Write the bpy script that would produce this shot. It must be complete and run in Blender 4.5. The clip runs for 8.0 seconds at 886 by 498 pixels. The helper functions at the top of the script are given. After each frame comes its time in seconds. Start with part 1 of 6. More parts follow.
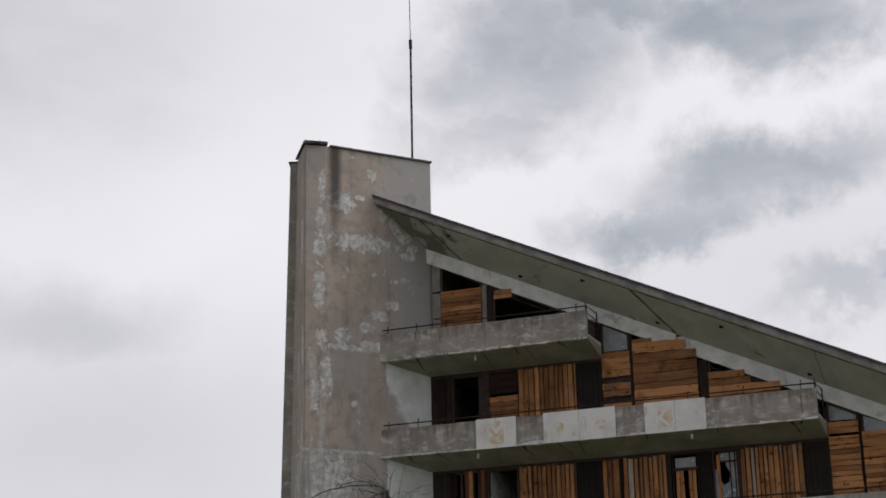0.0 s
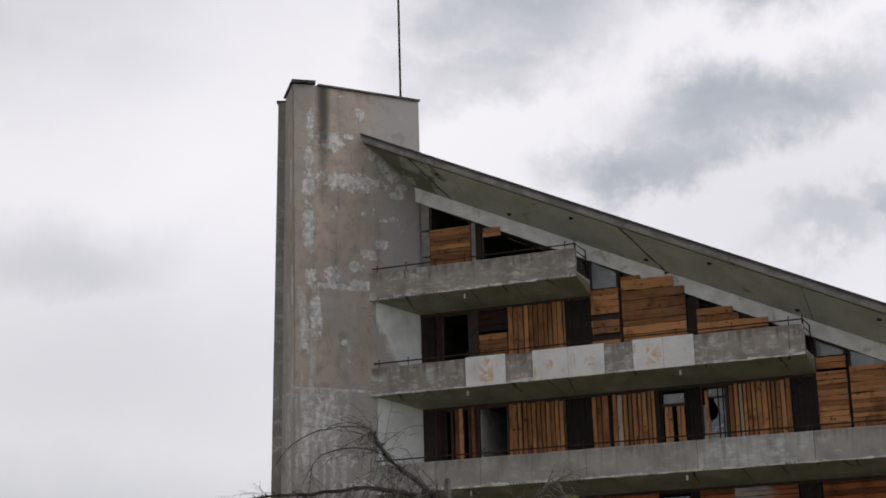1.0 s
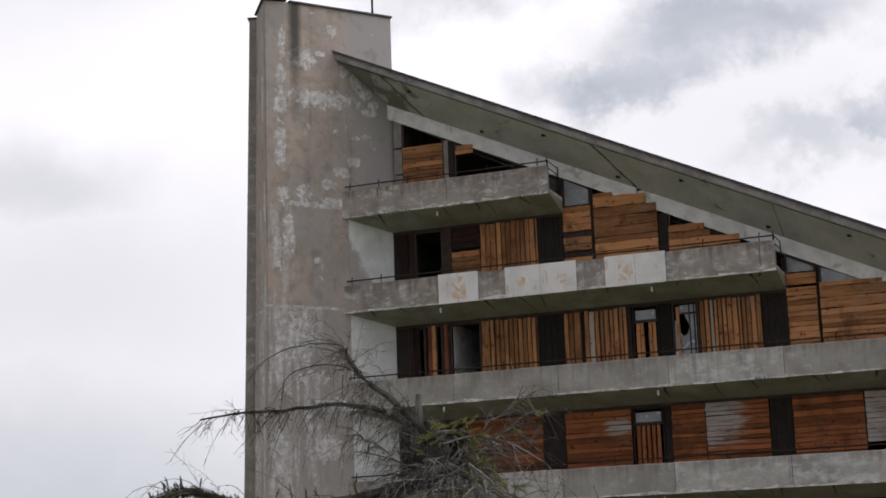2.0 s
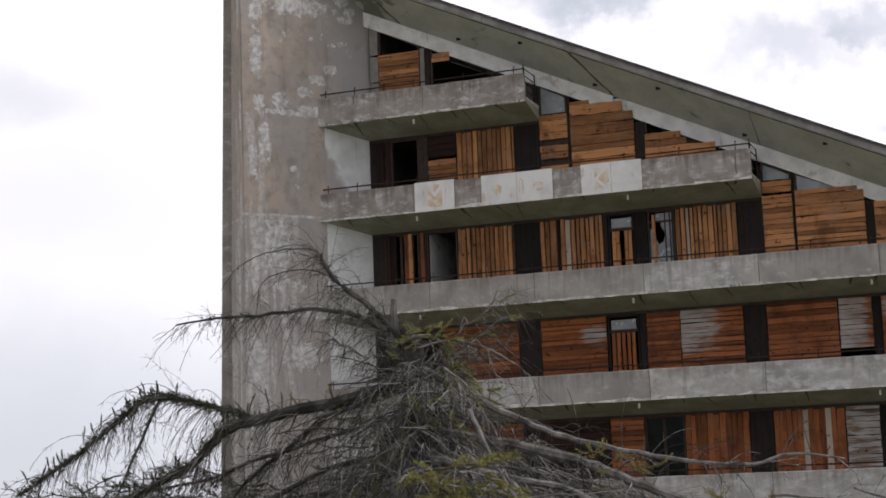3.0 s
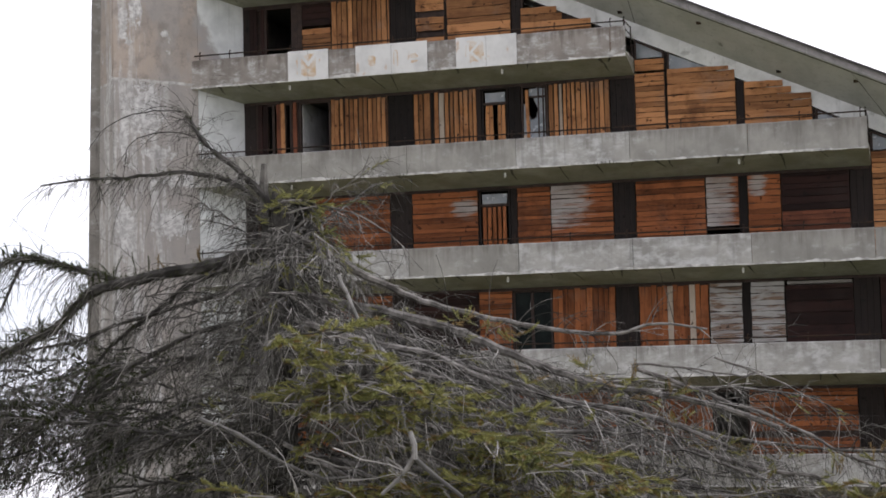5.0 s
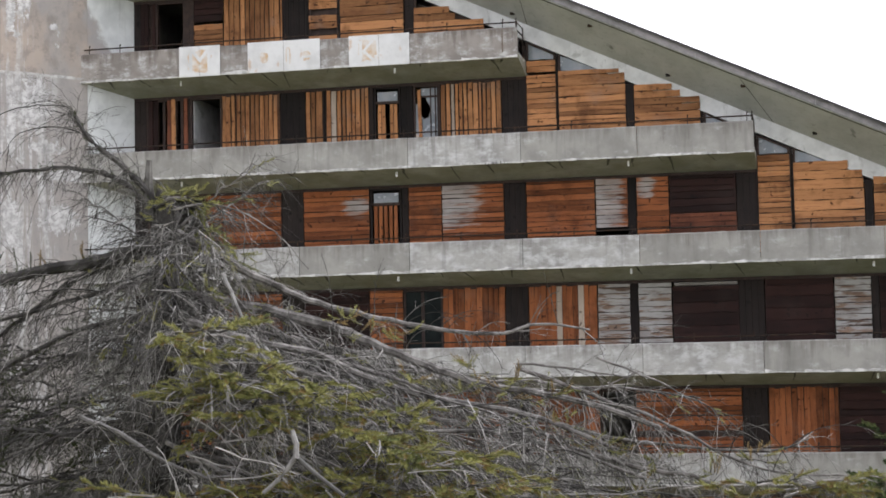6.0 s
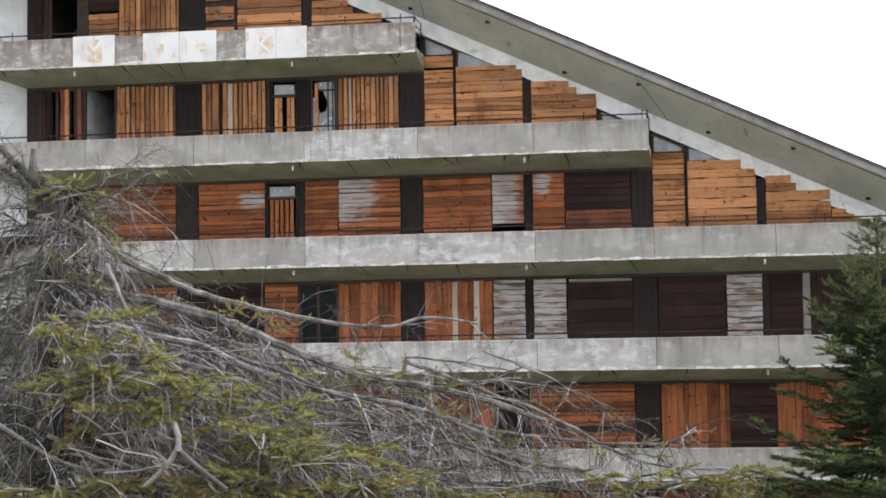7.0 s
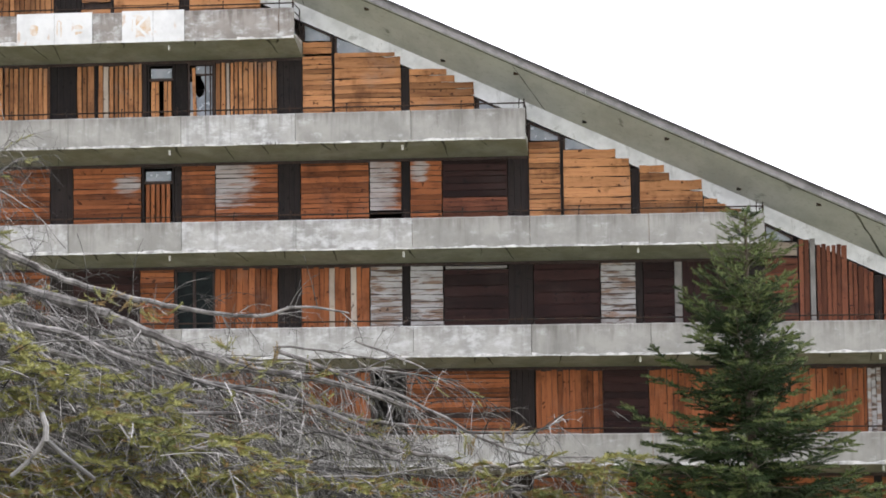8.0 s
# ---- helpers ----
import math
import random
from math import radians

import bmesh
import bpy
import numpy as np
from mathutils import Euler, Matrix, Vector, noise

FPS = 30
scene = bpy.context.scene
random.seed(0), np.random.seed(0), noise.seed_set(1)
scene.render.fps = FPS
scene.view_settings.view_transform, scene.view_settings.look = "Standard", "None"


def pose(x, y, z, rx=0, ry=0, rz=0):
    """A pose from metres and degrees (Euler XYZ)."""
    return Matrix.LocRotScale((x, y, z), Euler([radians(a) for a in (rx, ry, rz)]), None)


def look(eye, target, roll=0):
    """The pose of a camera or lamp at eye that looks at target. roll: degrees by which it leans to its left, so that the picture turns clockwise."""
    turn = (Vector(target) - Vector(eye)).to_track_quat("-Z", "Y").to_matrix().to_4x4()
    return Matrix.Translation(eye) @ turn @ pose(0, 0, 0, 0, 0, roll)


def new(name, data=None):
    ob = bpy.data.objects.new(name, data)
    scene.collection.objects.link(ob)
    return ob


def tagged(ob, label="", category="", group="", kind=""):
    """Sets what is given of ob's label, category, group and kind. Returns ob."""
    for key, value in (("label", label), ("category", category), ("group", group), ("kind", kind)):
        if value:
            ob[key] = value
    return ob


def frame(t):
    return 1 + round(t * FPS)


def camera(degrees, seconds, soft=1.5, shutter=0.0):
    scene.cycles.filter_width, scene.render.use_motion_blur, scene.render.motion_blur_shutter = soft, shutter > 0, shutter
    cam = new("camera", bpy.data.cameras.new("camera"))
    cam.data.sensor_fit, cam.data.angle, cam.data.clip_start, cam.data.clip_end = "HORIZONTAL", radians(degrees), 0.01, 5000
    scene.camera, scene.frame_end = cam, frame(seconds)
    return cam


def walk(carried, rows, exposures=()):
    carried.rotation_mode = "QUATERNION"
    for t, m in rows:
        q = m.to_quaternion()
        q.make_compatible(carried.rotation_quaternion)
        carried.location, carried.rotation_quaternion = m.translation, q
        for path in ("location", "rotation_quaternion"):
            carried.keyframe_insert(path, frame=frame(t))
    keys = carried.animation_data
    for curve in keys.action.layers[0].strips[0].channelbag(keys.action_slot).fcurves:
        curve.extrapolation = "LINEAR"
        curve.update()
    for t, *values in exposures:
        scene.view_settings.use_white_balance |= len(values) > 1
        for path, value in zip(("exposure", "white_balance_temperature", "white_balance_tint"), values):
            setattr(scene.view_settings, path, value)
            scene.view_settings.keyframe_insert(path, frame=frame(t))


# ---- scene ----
cam = camera(30.0, 8.0, soft=1.7)

PATH = [
    (0, pose(6.995, -43.103, 2.163, 106.819, 1.182, 22.667)),
    (0.5, pose(7.067, -43.144, 2.262, 105.664, 1.654, 22.721)),
    (1, pose(7.092, -43.139, 2.225, 104.585, 1.612, 22.483)),
    (1.5, pose(7.129, -43.157, 2.222, 103.241, 1.763, 22.058)),
    (3, pose(7.170, -43.132, 2.139, 98.592, 2.121, 20.881)),
    (3.5, pose(7.182, -43.058, 2.077, 97.185, 2.053, 20.319)),
    (4, pose(7.126, -43.026, 2.043, 95.721, 1.970, 19.240)),
    (4.5, pose(7.128, -43.035, 2.037, 94.553, 1.695, 17.973)),
    (6, pose(7.265, -43.041, 2.040, 94.038, 1.132, 12.687)),
    (6.5, pose(7.327, -42.995, 2.055, 93.949, 1.031, 10.979)),
    (7, pose(7.399, -42.944, 2.001, 93.859, 0.852, 9.258)),
    (7.5, pose(7.423, -42.989, 1.985, 93.627, 0.516, 7.155)),
    (8, pose(7.524, -43.082, 2.060, 93.252, 0.699, 5.128)),
]
EXPOSURES = [(0.0, 0.22, 6500, 10), (1.5, 0.40, 6500, 11), (3.0, 0.77, 6450, 13), (4.5, 1.08, 6400, 13), (6.0, 1.77, 6250, 11), (7.0, 2.05, 6230, 11), (8.0, 2.22, 6230, 11)]
walk(cam, PATH, EXPOSURES)

# ---- sky and light ----
SUN_ELEVATION, SUN_ROTATION = radians(36), radians(72)


# grey cloud banks: yaw, pitch, half width, half height, weight
CLOUDS = ((10.0, 24.2, 0.075, 0.028, 0.86), (15.5, 24.9, 0.06, 0.020, 0.74), (19.2, 23.2, 0.066, 0.034, 0.68), (20.6, 20.9, 0.050, 0.020, 0.58), (10.6, 18.7, 0.070, 0.023, 0.68), (14.2, 17.6, 0.052, 0.016, 0.62),
          (8.0, 19.2, 0.050, 0.022, 0.52), (8.0, 14.4, 0.045, 0.012, 0.30), (5.0, 15.2, 0.035, 0.011, 0.6), (3.0, 12.6, 0.045, 0.012, 0.5), (60.0, 25.0, 0.4, 0.12, 0.4), (-30.0, 30.0, 0.35, 0.12, 0.5), (150.0, 30.0, 0.5, 0.15, 0.4), (-110.0, 28.0, 0.5, 0.14, 0.5))
# thin smooth veils under the bright sky, in the same terms
VEILS = ((35.4, 13.8, 0.070, 0.026, 0.47), (36.0, 25.0, 0.16, 0.06, 0.14), (34.5, 8.8, 0.030, 0.012, 0.22), (33.0, 10.0, 0.17, 0.07, 0.36), (10.0, 15.0, 0.14, 0.055, 0.24), (34.0, 2.0, 0.24, 0.11, 0.66), (24.0, 5.0, 0.18, 0.06, 0.34))


def make_world():
    world = bpy.data.worlds.new("cloudy_sky")
    scene.world = world
    world.use_nodes = True
    nt = world.node_tree
    nt.nodes.clear()
    n, l = nt.nodes.new, nt.links.new
    out, bg = n("ShaderNodeOutputWorld"), n("ShaderNodeBackground")
    sky = n("ShaderNodeTexSky")
    sky.sky_type, sky.sun_disc = "NISHITA", False
    sky.sun_elevation, sky.sun_rotation = SUN_ELEVATION, SUN_ROTATION
    dim = n("ShaderNodeVectorMath")
    dim.operation = "SCALE"
    dim.inputs[3].default_value = 0.09
    l(sky.outputs[0], dim.inputs[0])
    co, mp = n("ShaderNodeTexCoord"), n("ShaderNodeMapping")
    mp.inputs["Location"].default_value = (0.35, 0.10, 0.62)
    mp.inputs["Rotation"].default_value = (0.0, radians(14), 0.0)
    mp.inputs["Scale"].default_value = (1.0, 1.0, 2.3)
    l(co.outputs["Generated"], mp.inputs[0])
    big, small = n("ShaderNodeTexNoise"), n("ShaderNodeTexNoise")
    for node, scale, detail, rough in ((big, 3.4, 3.0, 0.45), (small, 11.0, 5.0, 0.5)):
        node.inputs["Scale"].default_value = scale
        node.inputs["Detail"].default_value = detail
        node.inputs["Roughness"].default_value = rough
        node.inputs["Distortion"].default_value = 0.25
        l(mp.outputs[0], node.inputs["Vector"])
    # cloud banks have a ragged rim, veils a soft one
    ragged = n("ShaderNodeMix")
    ragged.data_type = "VECTOR"
    ragged.inputs[0].default_value = 0.11
    l(co.outputs["Generated"], ragged.inputs[4])
    puff = n("ShaderNodeTexNoise")
    for key, value in (("Scale", 11.0), ("Detail", 7.0), ("Roughness", 0.62)):
        puff.inputs[key].default_value = value
    l(co.outputs["Generated"], puff.inputs["Vector"])
    l(puff.outputs[1], ragged.inputs[5])
    misty = n("ShaderNodeMix")
    misty.data_type = "VECTOR"
    misty.inputs[0].default_value = 0.06
    l(co.outputs["Generated"], misty.inputs[4])
    l(puff.outputs[1], misty.inputs[5])
    def banks(rows, rim, source, blur):
        """The most of several soft patches of sky."""
        total = None
        for yaw, pitch, wide, high, weight in rows:
            centre = Vector((-math.sin(radians(yaw)) * math.cos(radians(pitch)), math.cos(radians(yaw)) * math.cos(radians(pitch)), math.sin(radians(pitch))))
            centre = centre * (1 - rim) + Vector((0.5, 0.5, 0.5)) * rim
            off, far = n("ShaderNodeVectorMath"), n("ShaderNodeVectorMath")
            off.operation, far.operation = "SUBTRACT", "LENGTH"
            off.inputs[1].default_value = centre
            l(source, off.inputs[0])
            squeeze = n("ShaderNodeMapping")
            squeeze.inputs["Scale"].default_value = (1 / wide, 1 / wide, 1 / high)
            l(off.outputs[0], squeeze.inputs[0])
            l(squeeze.outputs[0], far.inputs[0])
            soft = n("ShaderNodeMapRange")
            soft.interpolation_type = "SMOOTHSTEP"
            for i, v in enumerate((*blur, weight, 0.0)):
                soft.inputs[i + 1].default_value = v
            l(far.outputs[1], soft.inputs[0])
            if total is None:
                total = soft.outputs[0]
            else:
                most = n("ShaderNodeMath")
                most.operation = "MAXIMUM"
                l(total, most.inputs[0])
                l(soft.outputs[0], most.inputs[1])
                total = most.outputs[0]
        return total

    total = banks(CLOUDS, 0.11, ragged.outputs[1], (0.30, 1.5))
    veil = banks(VEILS, 0.06, misty.outputs[1], (0.0, 1.7))
    streak, both, all_of = n("ShaderNodeMath"), n("ShaderNodeMath"), n("ShaderNodeMath")
    streak.operation, both.operation, all_of.operation = "MULTIPLY_ADD", "ADD", "ADD"
    streak.inputs[1].default_value, streak.inputs[2].default_value = 0.16, -0.03
    l(big.outputs[0], streak.inputs[0])
    l(streak.outputs[0], both.inputs[0])
    lump, thick = n("ShaderNodeMapRange"), n("ShaderNodeMath")
    thick.operation = "MULTIPLY"
    for i, v in enumerate((0.34, 0.64, 0.66, 1.18)):
        lump.inputs[i + 1].default_value = v
    l(small.outputs[0], lump.inputs[0])
    l(lump.outputs[0], thick.inputs[0])
    l(total, thick.inputs[1])
    l(thick.outputs[0], both.inputs[1])
    l(both.outputs[0], all_of.inputs[0])
    l(veil, all_of.inputs[1])
    ramp = n("ShaderNodeValToRGB")
    el = ramp.color_ramp.elements
    el[0].position, el[0].color = 0.0, (0.88, 0.86, 0.885, 1)
    el[1].position, el[1].color = 1.0, (0.36, 0.385, 0.43, 1)
    for at, c in ((0.15, (0.79, 0.775, 0.81, 1)), (0.45, (0.63, 0.625, 0.655, 1)), (0.75, (0.46, 0.48, 0.525, 1))):
        el.new(at).color = c
    l(all_of.outputs[0], ramp.inputs[0])
    cover = n("ShaderNodeMix")
    cover.data_type = "RGBA"
    cover.inputs[0].default_value = 0.93
    l(dim.outputs[0], cover.inputs[6])
    l(ramp.outputs[0], cover.inputs[7])
    # the sky is brightest round the veiled sun and duller on the other side
    toward, glow, shade = n("ShaderNodeVectorMath"), n("ShaderNodeMapRange"), n("ShaderNodeVectorMath")
    toward.operation, shade.operation = "DOT_PRODUCT", "SCALE"
    toward.inputs[1].default_value = (0.62, 0.75, 0.10)
    l(co.outputs["Generated"], toward.inputs[0])
    for i, v in enumerate((-0.6, 0.35, 0.5, 0.92)):
        glow.inputs[i + 1].default_value = v
    l(toward.outputs[1], glow.inputs[0])
    l(cover.outputs[2], shade.inputs[0])
    l(glow.outputs[0], shade.inputs[3])
    l(shade.outputs[0], bg.inputs[0])
    bg.inputs[1].default_value = 1.0
    l(bg.outputs[0], out.inputs[0])


make_world()
sun = new("sun", bpy.data.lights.new("sun", "SUN"))
sun.data.energy, sun.data.angle, sun.data.color = 0.8, radians(24), (1.0, 0.98, 0.95)
sun.matrix_world = look((75, 25, 58), (0, 0, 0))


# ---- materials ----
class Mat:
    """A node material with short ways to add textures."""

    def __init__(self, name, roughness=0.85, metallic=0.0, spec=0.3):
        self.m = bpy.data.materials.new(name)
        self.m.use_nodes = True
        self.nt = self.m.node_tree
        self.b = self.nt.nodes["Principled BSDF"]
        self.b.inputs["Roughness"].default_value = roughness
        self.b.inputs["Metallic"].default_value = metallic
        self.b.inputs["Specular IOR Level"].default_value = spec
        self.pos = self.nt.nodes.new("ShaderNodeNewGeometry").outputs["Position"]

    def put(self, value, socket):
        if isinstance(value, (int, float)):
            socket.default_value = value
        elif isinstance(value, tuple):
            socket.default_value = value if len(value) == len(socket.default_value) else (*value, 1)
        else:
            self.nt.links.new(value, socket)

    def moved(self, scale=(1, 1, 1), offset=None, vector=None):
        node = self.nt.nodes.new("ShaderNodeMapping")
        self.nt.links.new(vector or self.pos, node.inputs[0])
        node.inputs["Scale"].default_value = scale
        if offset is not None:
            self.put(offset, node.inputs["Location"])
        return node.outputs[0]

    def noise(self, scale, detail=5.0, rough=0.6, vector=None, distortion=0.0):
        node = self.nt.nodes.new("ShaderNodeTexNoise")
        self.nt.links.new(vector or self.pos, node.inputs["Vector"])
        for key, value in (("Scale", scale), ("Detail", detail), ("Roughness", rough), ("Distortion", distortion)):
            node.inputs[key].default_value = value
        return node.outputs[0]

    def ramp(self, value, lo, hi, a=0.0, b=1.0):
        node = self.nt.nodes.new("ShaderNodeMapRange")
        node.interpolation_type = "SMOOTHSTEP"
        self.put(value, node.inputs[0])
        for i, v in enumerate((lo, hi, a, b)):
            node.inputs[i + 1].default_value = v
        return node.outputs[0]

    def calc(self, op, a, b=0.0):
        node = self.nt.nodes.new("ShaderNodeMath")
        node.operation = op
        self.put(a, node.inputs[0])
        self.put(b, node.inputs[1])
        return node.outputs[0]

    def mix(self, a, b, fac, blend="MIX"):
        node = self.nt.nodes.new("ShaderNodeMix")
        node.data_type, node.blend_type = "RGBA", blend
        self.put(fac, node.inputs[0])
        self.put(a, node.inputs[6])
        self.put(b, node.inputs[7])
        return node.outputs[2]

    def axis(self, i):
        node = self.nt.nodes.new("ShaderNodeSeparateXYZ")
        self.nt.links.new(self.pos, node.inputs[0])
        return node.outputs[i]

    def chance(self):
        return self.nt.nodes.new("ShaderNodeObjectInfo").outputs["Random"]

    def island(self):
        return self.nt.nodes.new("ShaderNodeNewGeometry").outputs["Random Per Island"]

    def done(self, colour, bump=None, strength=0.3, distance=0.02, rough=None):
        self.put(colour, self.b.inputs["Base Color"])
        if rough is not None:
            self.put(rough, self.b.inputs["Roughness"])
        if bump is not None:
            node = self.nt.nodes.new("ShaderNodeBump")
            node.inputs["Strength"].default_value = strength
            node.inputs["Distance"].default_value = distance
            self.put(bump, node.inputs["Height"])
            self.nt.links.new(node.outputs[0], self.b.inputs["Normal"])
        return self.m


# places where the top coat has come off the tower: x, z, half width, half height
FLAKED_HIGH = ((-12.53, 16.22, 0.70, 0.28), (-12.93, 17.4, 0.27, 0.32), (-12.57, 17.59, 0.10, 0.08), (-12.35, 18.32, 0.12, 0.2), (-12.1, 17.15, 0.10, 0.22), (-11.84, 16.88, 0.14, 0.24), (-11.68, 16.55, 0.13, 0.24),
               (-11.52, 16.2, 0.13, 0.2), (-11.62, 15.98, 0.16, 0.12), (-11.88, 15.17, 0.09, 0.07), (-11.68, 15.24, 0.10, 0.09), (-12.3, 15.3, 0.06, 0.07), (-13.34, 17.8, 0.09, 0.55), (-13.38, 16.8, 0.12, 0.4),
               (-13.4, 16.0, 0.14, 0.45), (-13.4, 14.75, 0.14, 0.75), (-14.0, 16.2, 0.10, 0.8), (-13.9, 13.0, 0.12, 0.7))
FLAKED_LOW = ((-12.46, 13.7, 0.15, 0.17), (-12.2, 14.1, 0.2, 0.15), (-11.92, 14.45, 0.14, 0.16), (-12.92, 13.41, 0.17, 0.25), (-13.35, 13.3, 0.14, 0.3), (-12.7, 13.07, 0.7, 0.10), (-12.4, 13.2, 0.26, 0.13),
              (-12.72, 11.46, 0.09, 0.10), (-13.39, 11.14, 0.08, 0.08), (-13.25, 12.2, 0.12, 0.6), (-13.5, 11.6, 0.1, 0.5), (-13.05, 9.3, 0.30, 0.75), (-13.5, 8.6, 0.10, 0.9), (-12.87, 8.15, 0.35, 0.2),
              (-12.5, 7.4, 0.5, 0.2), (-12.6, 6.2, 0.4, 0.4), (-13.5, 6.0, 0.2, 0.8), (-13.95, 10.3, 0.14, 0.8))


def plaster_material():
    """Brown-grey plaster with pale worn patches, rain streaks and a paler repair low on the wall."""
    s = Mat("old_brown_plaster", 0.92)
    base = s.mix((0.390, 0.330, 0.282), (0.300, 0.266, 0.240), s.ramp(s.noise(0.9, 6), 0.35, 0.68))
    base = s.mix(base, (0.215, 0.192, 0.175), s.calc("MULTIPLY", s.ramp(s.noise(3.3, 9, 0.72), 0.47, 0.64), 0.6))
    x, z = s.axis(0), s.axis(2)
    near = None
    for cx, cz, rx, rz in FLAKED_HIGH + FLAKED_LOW:
        far = s.nt.nodes.new("ShaderNodeVectorMath")
        far.operation = "LENGTH"
        s.nt.links.new(s.moved((1 / rx, 0, 1 / rz), (-cx / rx, 0, -cz / rz)), far.inputs[0])
        near = far.outputs["Value"] if near is None else s.calc("MINIMUM", near, far.outputs["Value"])
    flaky = s.noise(5.5, 10, 0.76, s.moved((1, 1, 0.9), (2, 7, 3)), 0.3)
    spots = s.ramp(s.calc("SUBTRACT", s.calc("MULTIPLY", flaky, 4.6), s.calc("ADD", s.calc("MULTIPLY", s.calc("POWER", near, 2.0), 0.7), 1.62)), 0.0, 0.16)
    # the repaired stretch below the third floor: grey skim with washed-out runs and a pale upper seam
    low = s.ramp(s.calc("ADD", z, s.calc("MULTIPLY", s.calc("SUBTRACT", s.noise(1.2), 0.5), 0.14)), 10.15, 10.06)
    middle = s.calc("MULTIPLY", s.ramp(z, 13.1, 12.95), s.ramp(x, -12.95, -13.2))
    runs = s.ramp(s.noise(3.2, 5, 0.65, s.moved((1, 1, 0.10), (1, 4, 2))), 0.47, 0.58)
    washed = s.calc("MULTIPLY", s.calc("MULTIPLY", runs, s.calc("MAXIMUM", s.calc("MULTIPLY", low, s.ramp(x, -12.55, -12.8)), s.calc("MULTIPLY", middle, 0.7))), 0.75)
    seam = s.calc("MULTIPLY", s.ramp(s.calc("ABSOLUTE", s.calc("SUBTRACT", z, s.calc("ADD", s.calc("MULTIPLY", s.noise(2.0), 0.08), 10.07))), 0.02, 0.06, 0.75, 0.0), s.ramp(s.noise(2.3, 3), 0.36, 0.5))
    worn = s.noise(2.1, 9, 0.7, s.moved((1, 1, 0.7)), 0.2)
    mask = s.calc("MAXIMUM", s.calc("MAXIMUM", s.ramp(worn, 0.63, 0.66, 0.0, 0.7), s.calc("MULTIPLY", spots, 0.92)), s.calc("MAXIMUM", washed, seam))
    # smooth grey coat towards the windows, in broad soft-edged fields
    side = s.ramp(s.calc("ADD", x, s.calc("MULTIPLY", s.calc("SUBTRACT", s.noise(1.5, 6), 0.5), 1.4)), -12.25, -11.75)
    grey = s.ramp(s.noise(0.55, 4, 0.6, s.moved((1, 1, 0.6), (7, 3, 1))), 0.50, 0.6)
    col = s.mix(base, (0.315, 0.311, 0.308), s.calc("MAXIMUM", s.calc("MULTIPLY", side, 0.85), s.calc("MAXIMUM", s.calc("MULTIPLY", grey, 0.45), s.calc("MULTIPLY", low, 0.55))))
    damp = s.ramp(s.noise(1.1, 5, 0.6, s.moved((1, 1, 0.8), (4, 4, 9))), 0.58, 0.68)
    col = s.mix(col, (0.17, 0.155, 0.14), s.calc("MULTIPLY", damp, 0.4))
    pale = s.mix((0.64, 0.635, 0.625), (0.36, 0.352, 0.345), s.ramp(s.noise(7.0, 8, 0.7), 0.36, 0.62))
    col = s.mix(col, pale, mask)
    rim = s.calc("MULTIPLY", s.ramp(spots, 0.02, 0.3), s.ramp(spots, 0.9, 0.4))
    col = s.mix(col, (0.15, 0.135, 0.12), s.calc("MULTIPLY", rim, 0.5))
    streak = s.ramp(s.noise(2.6, 4, 0.6, s.moved((1, 1, 0.06))), 0.56, 0.72)
    col = s.mix(col, (0.10, 0.095, 0.09), s.calc("MULTIPLY", streak, 0.35))
    gutter = s.ramp(s.calc("ABSOLUTE", s.calc("ADD", x, 13.08)), 0.03, 0.19, 1.0, 0.0)
    gutter = s.calc("MULTIPLY", gutter, s.ramp(s.calc("ADD", z, s.calc("MULTIPLY", s.noise(3), 2.5)), 16.4, 19.4))
    col = s.mix(col, (0.05, 0.047, 0.045), s.calc("MULTIPLY", gutter, 0.9))
    speck = s.ramp(s.noise(16, 3), 0.64, 0.7)
    col = s.mix(col, (0.33, 0.32, 0.30), s.calc("MULTIPLY", speck, 0.2))
    h = s.calc("ADD", s.calc("MULTIPLY", s.noise(22, 6), 0.5), s.calc("MULTIPLY", spots, -0.6))
    return s.done(col, h, 0.5, 0.025)


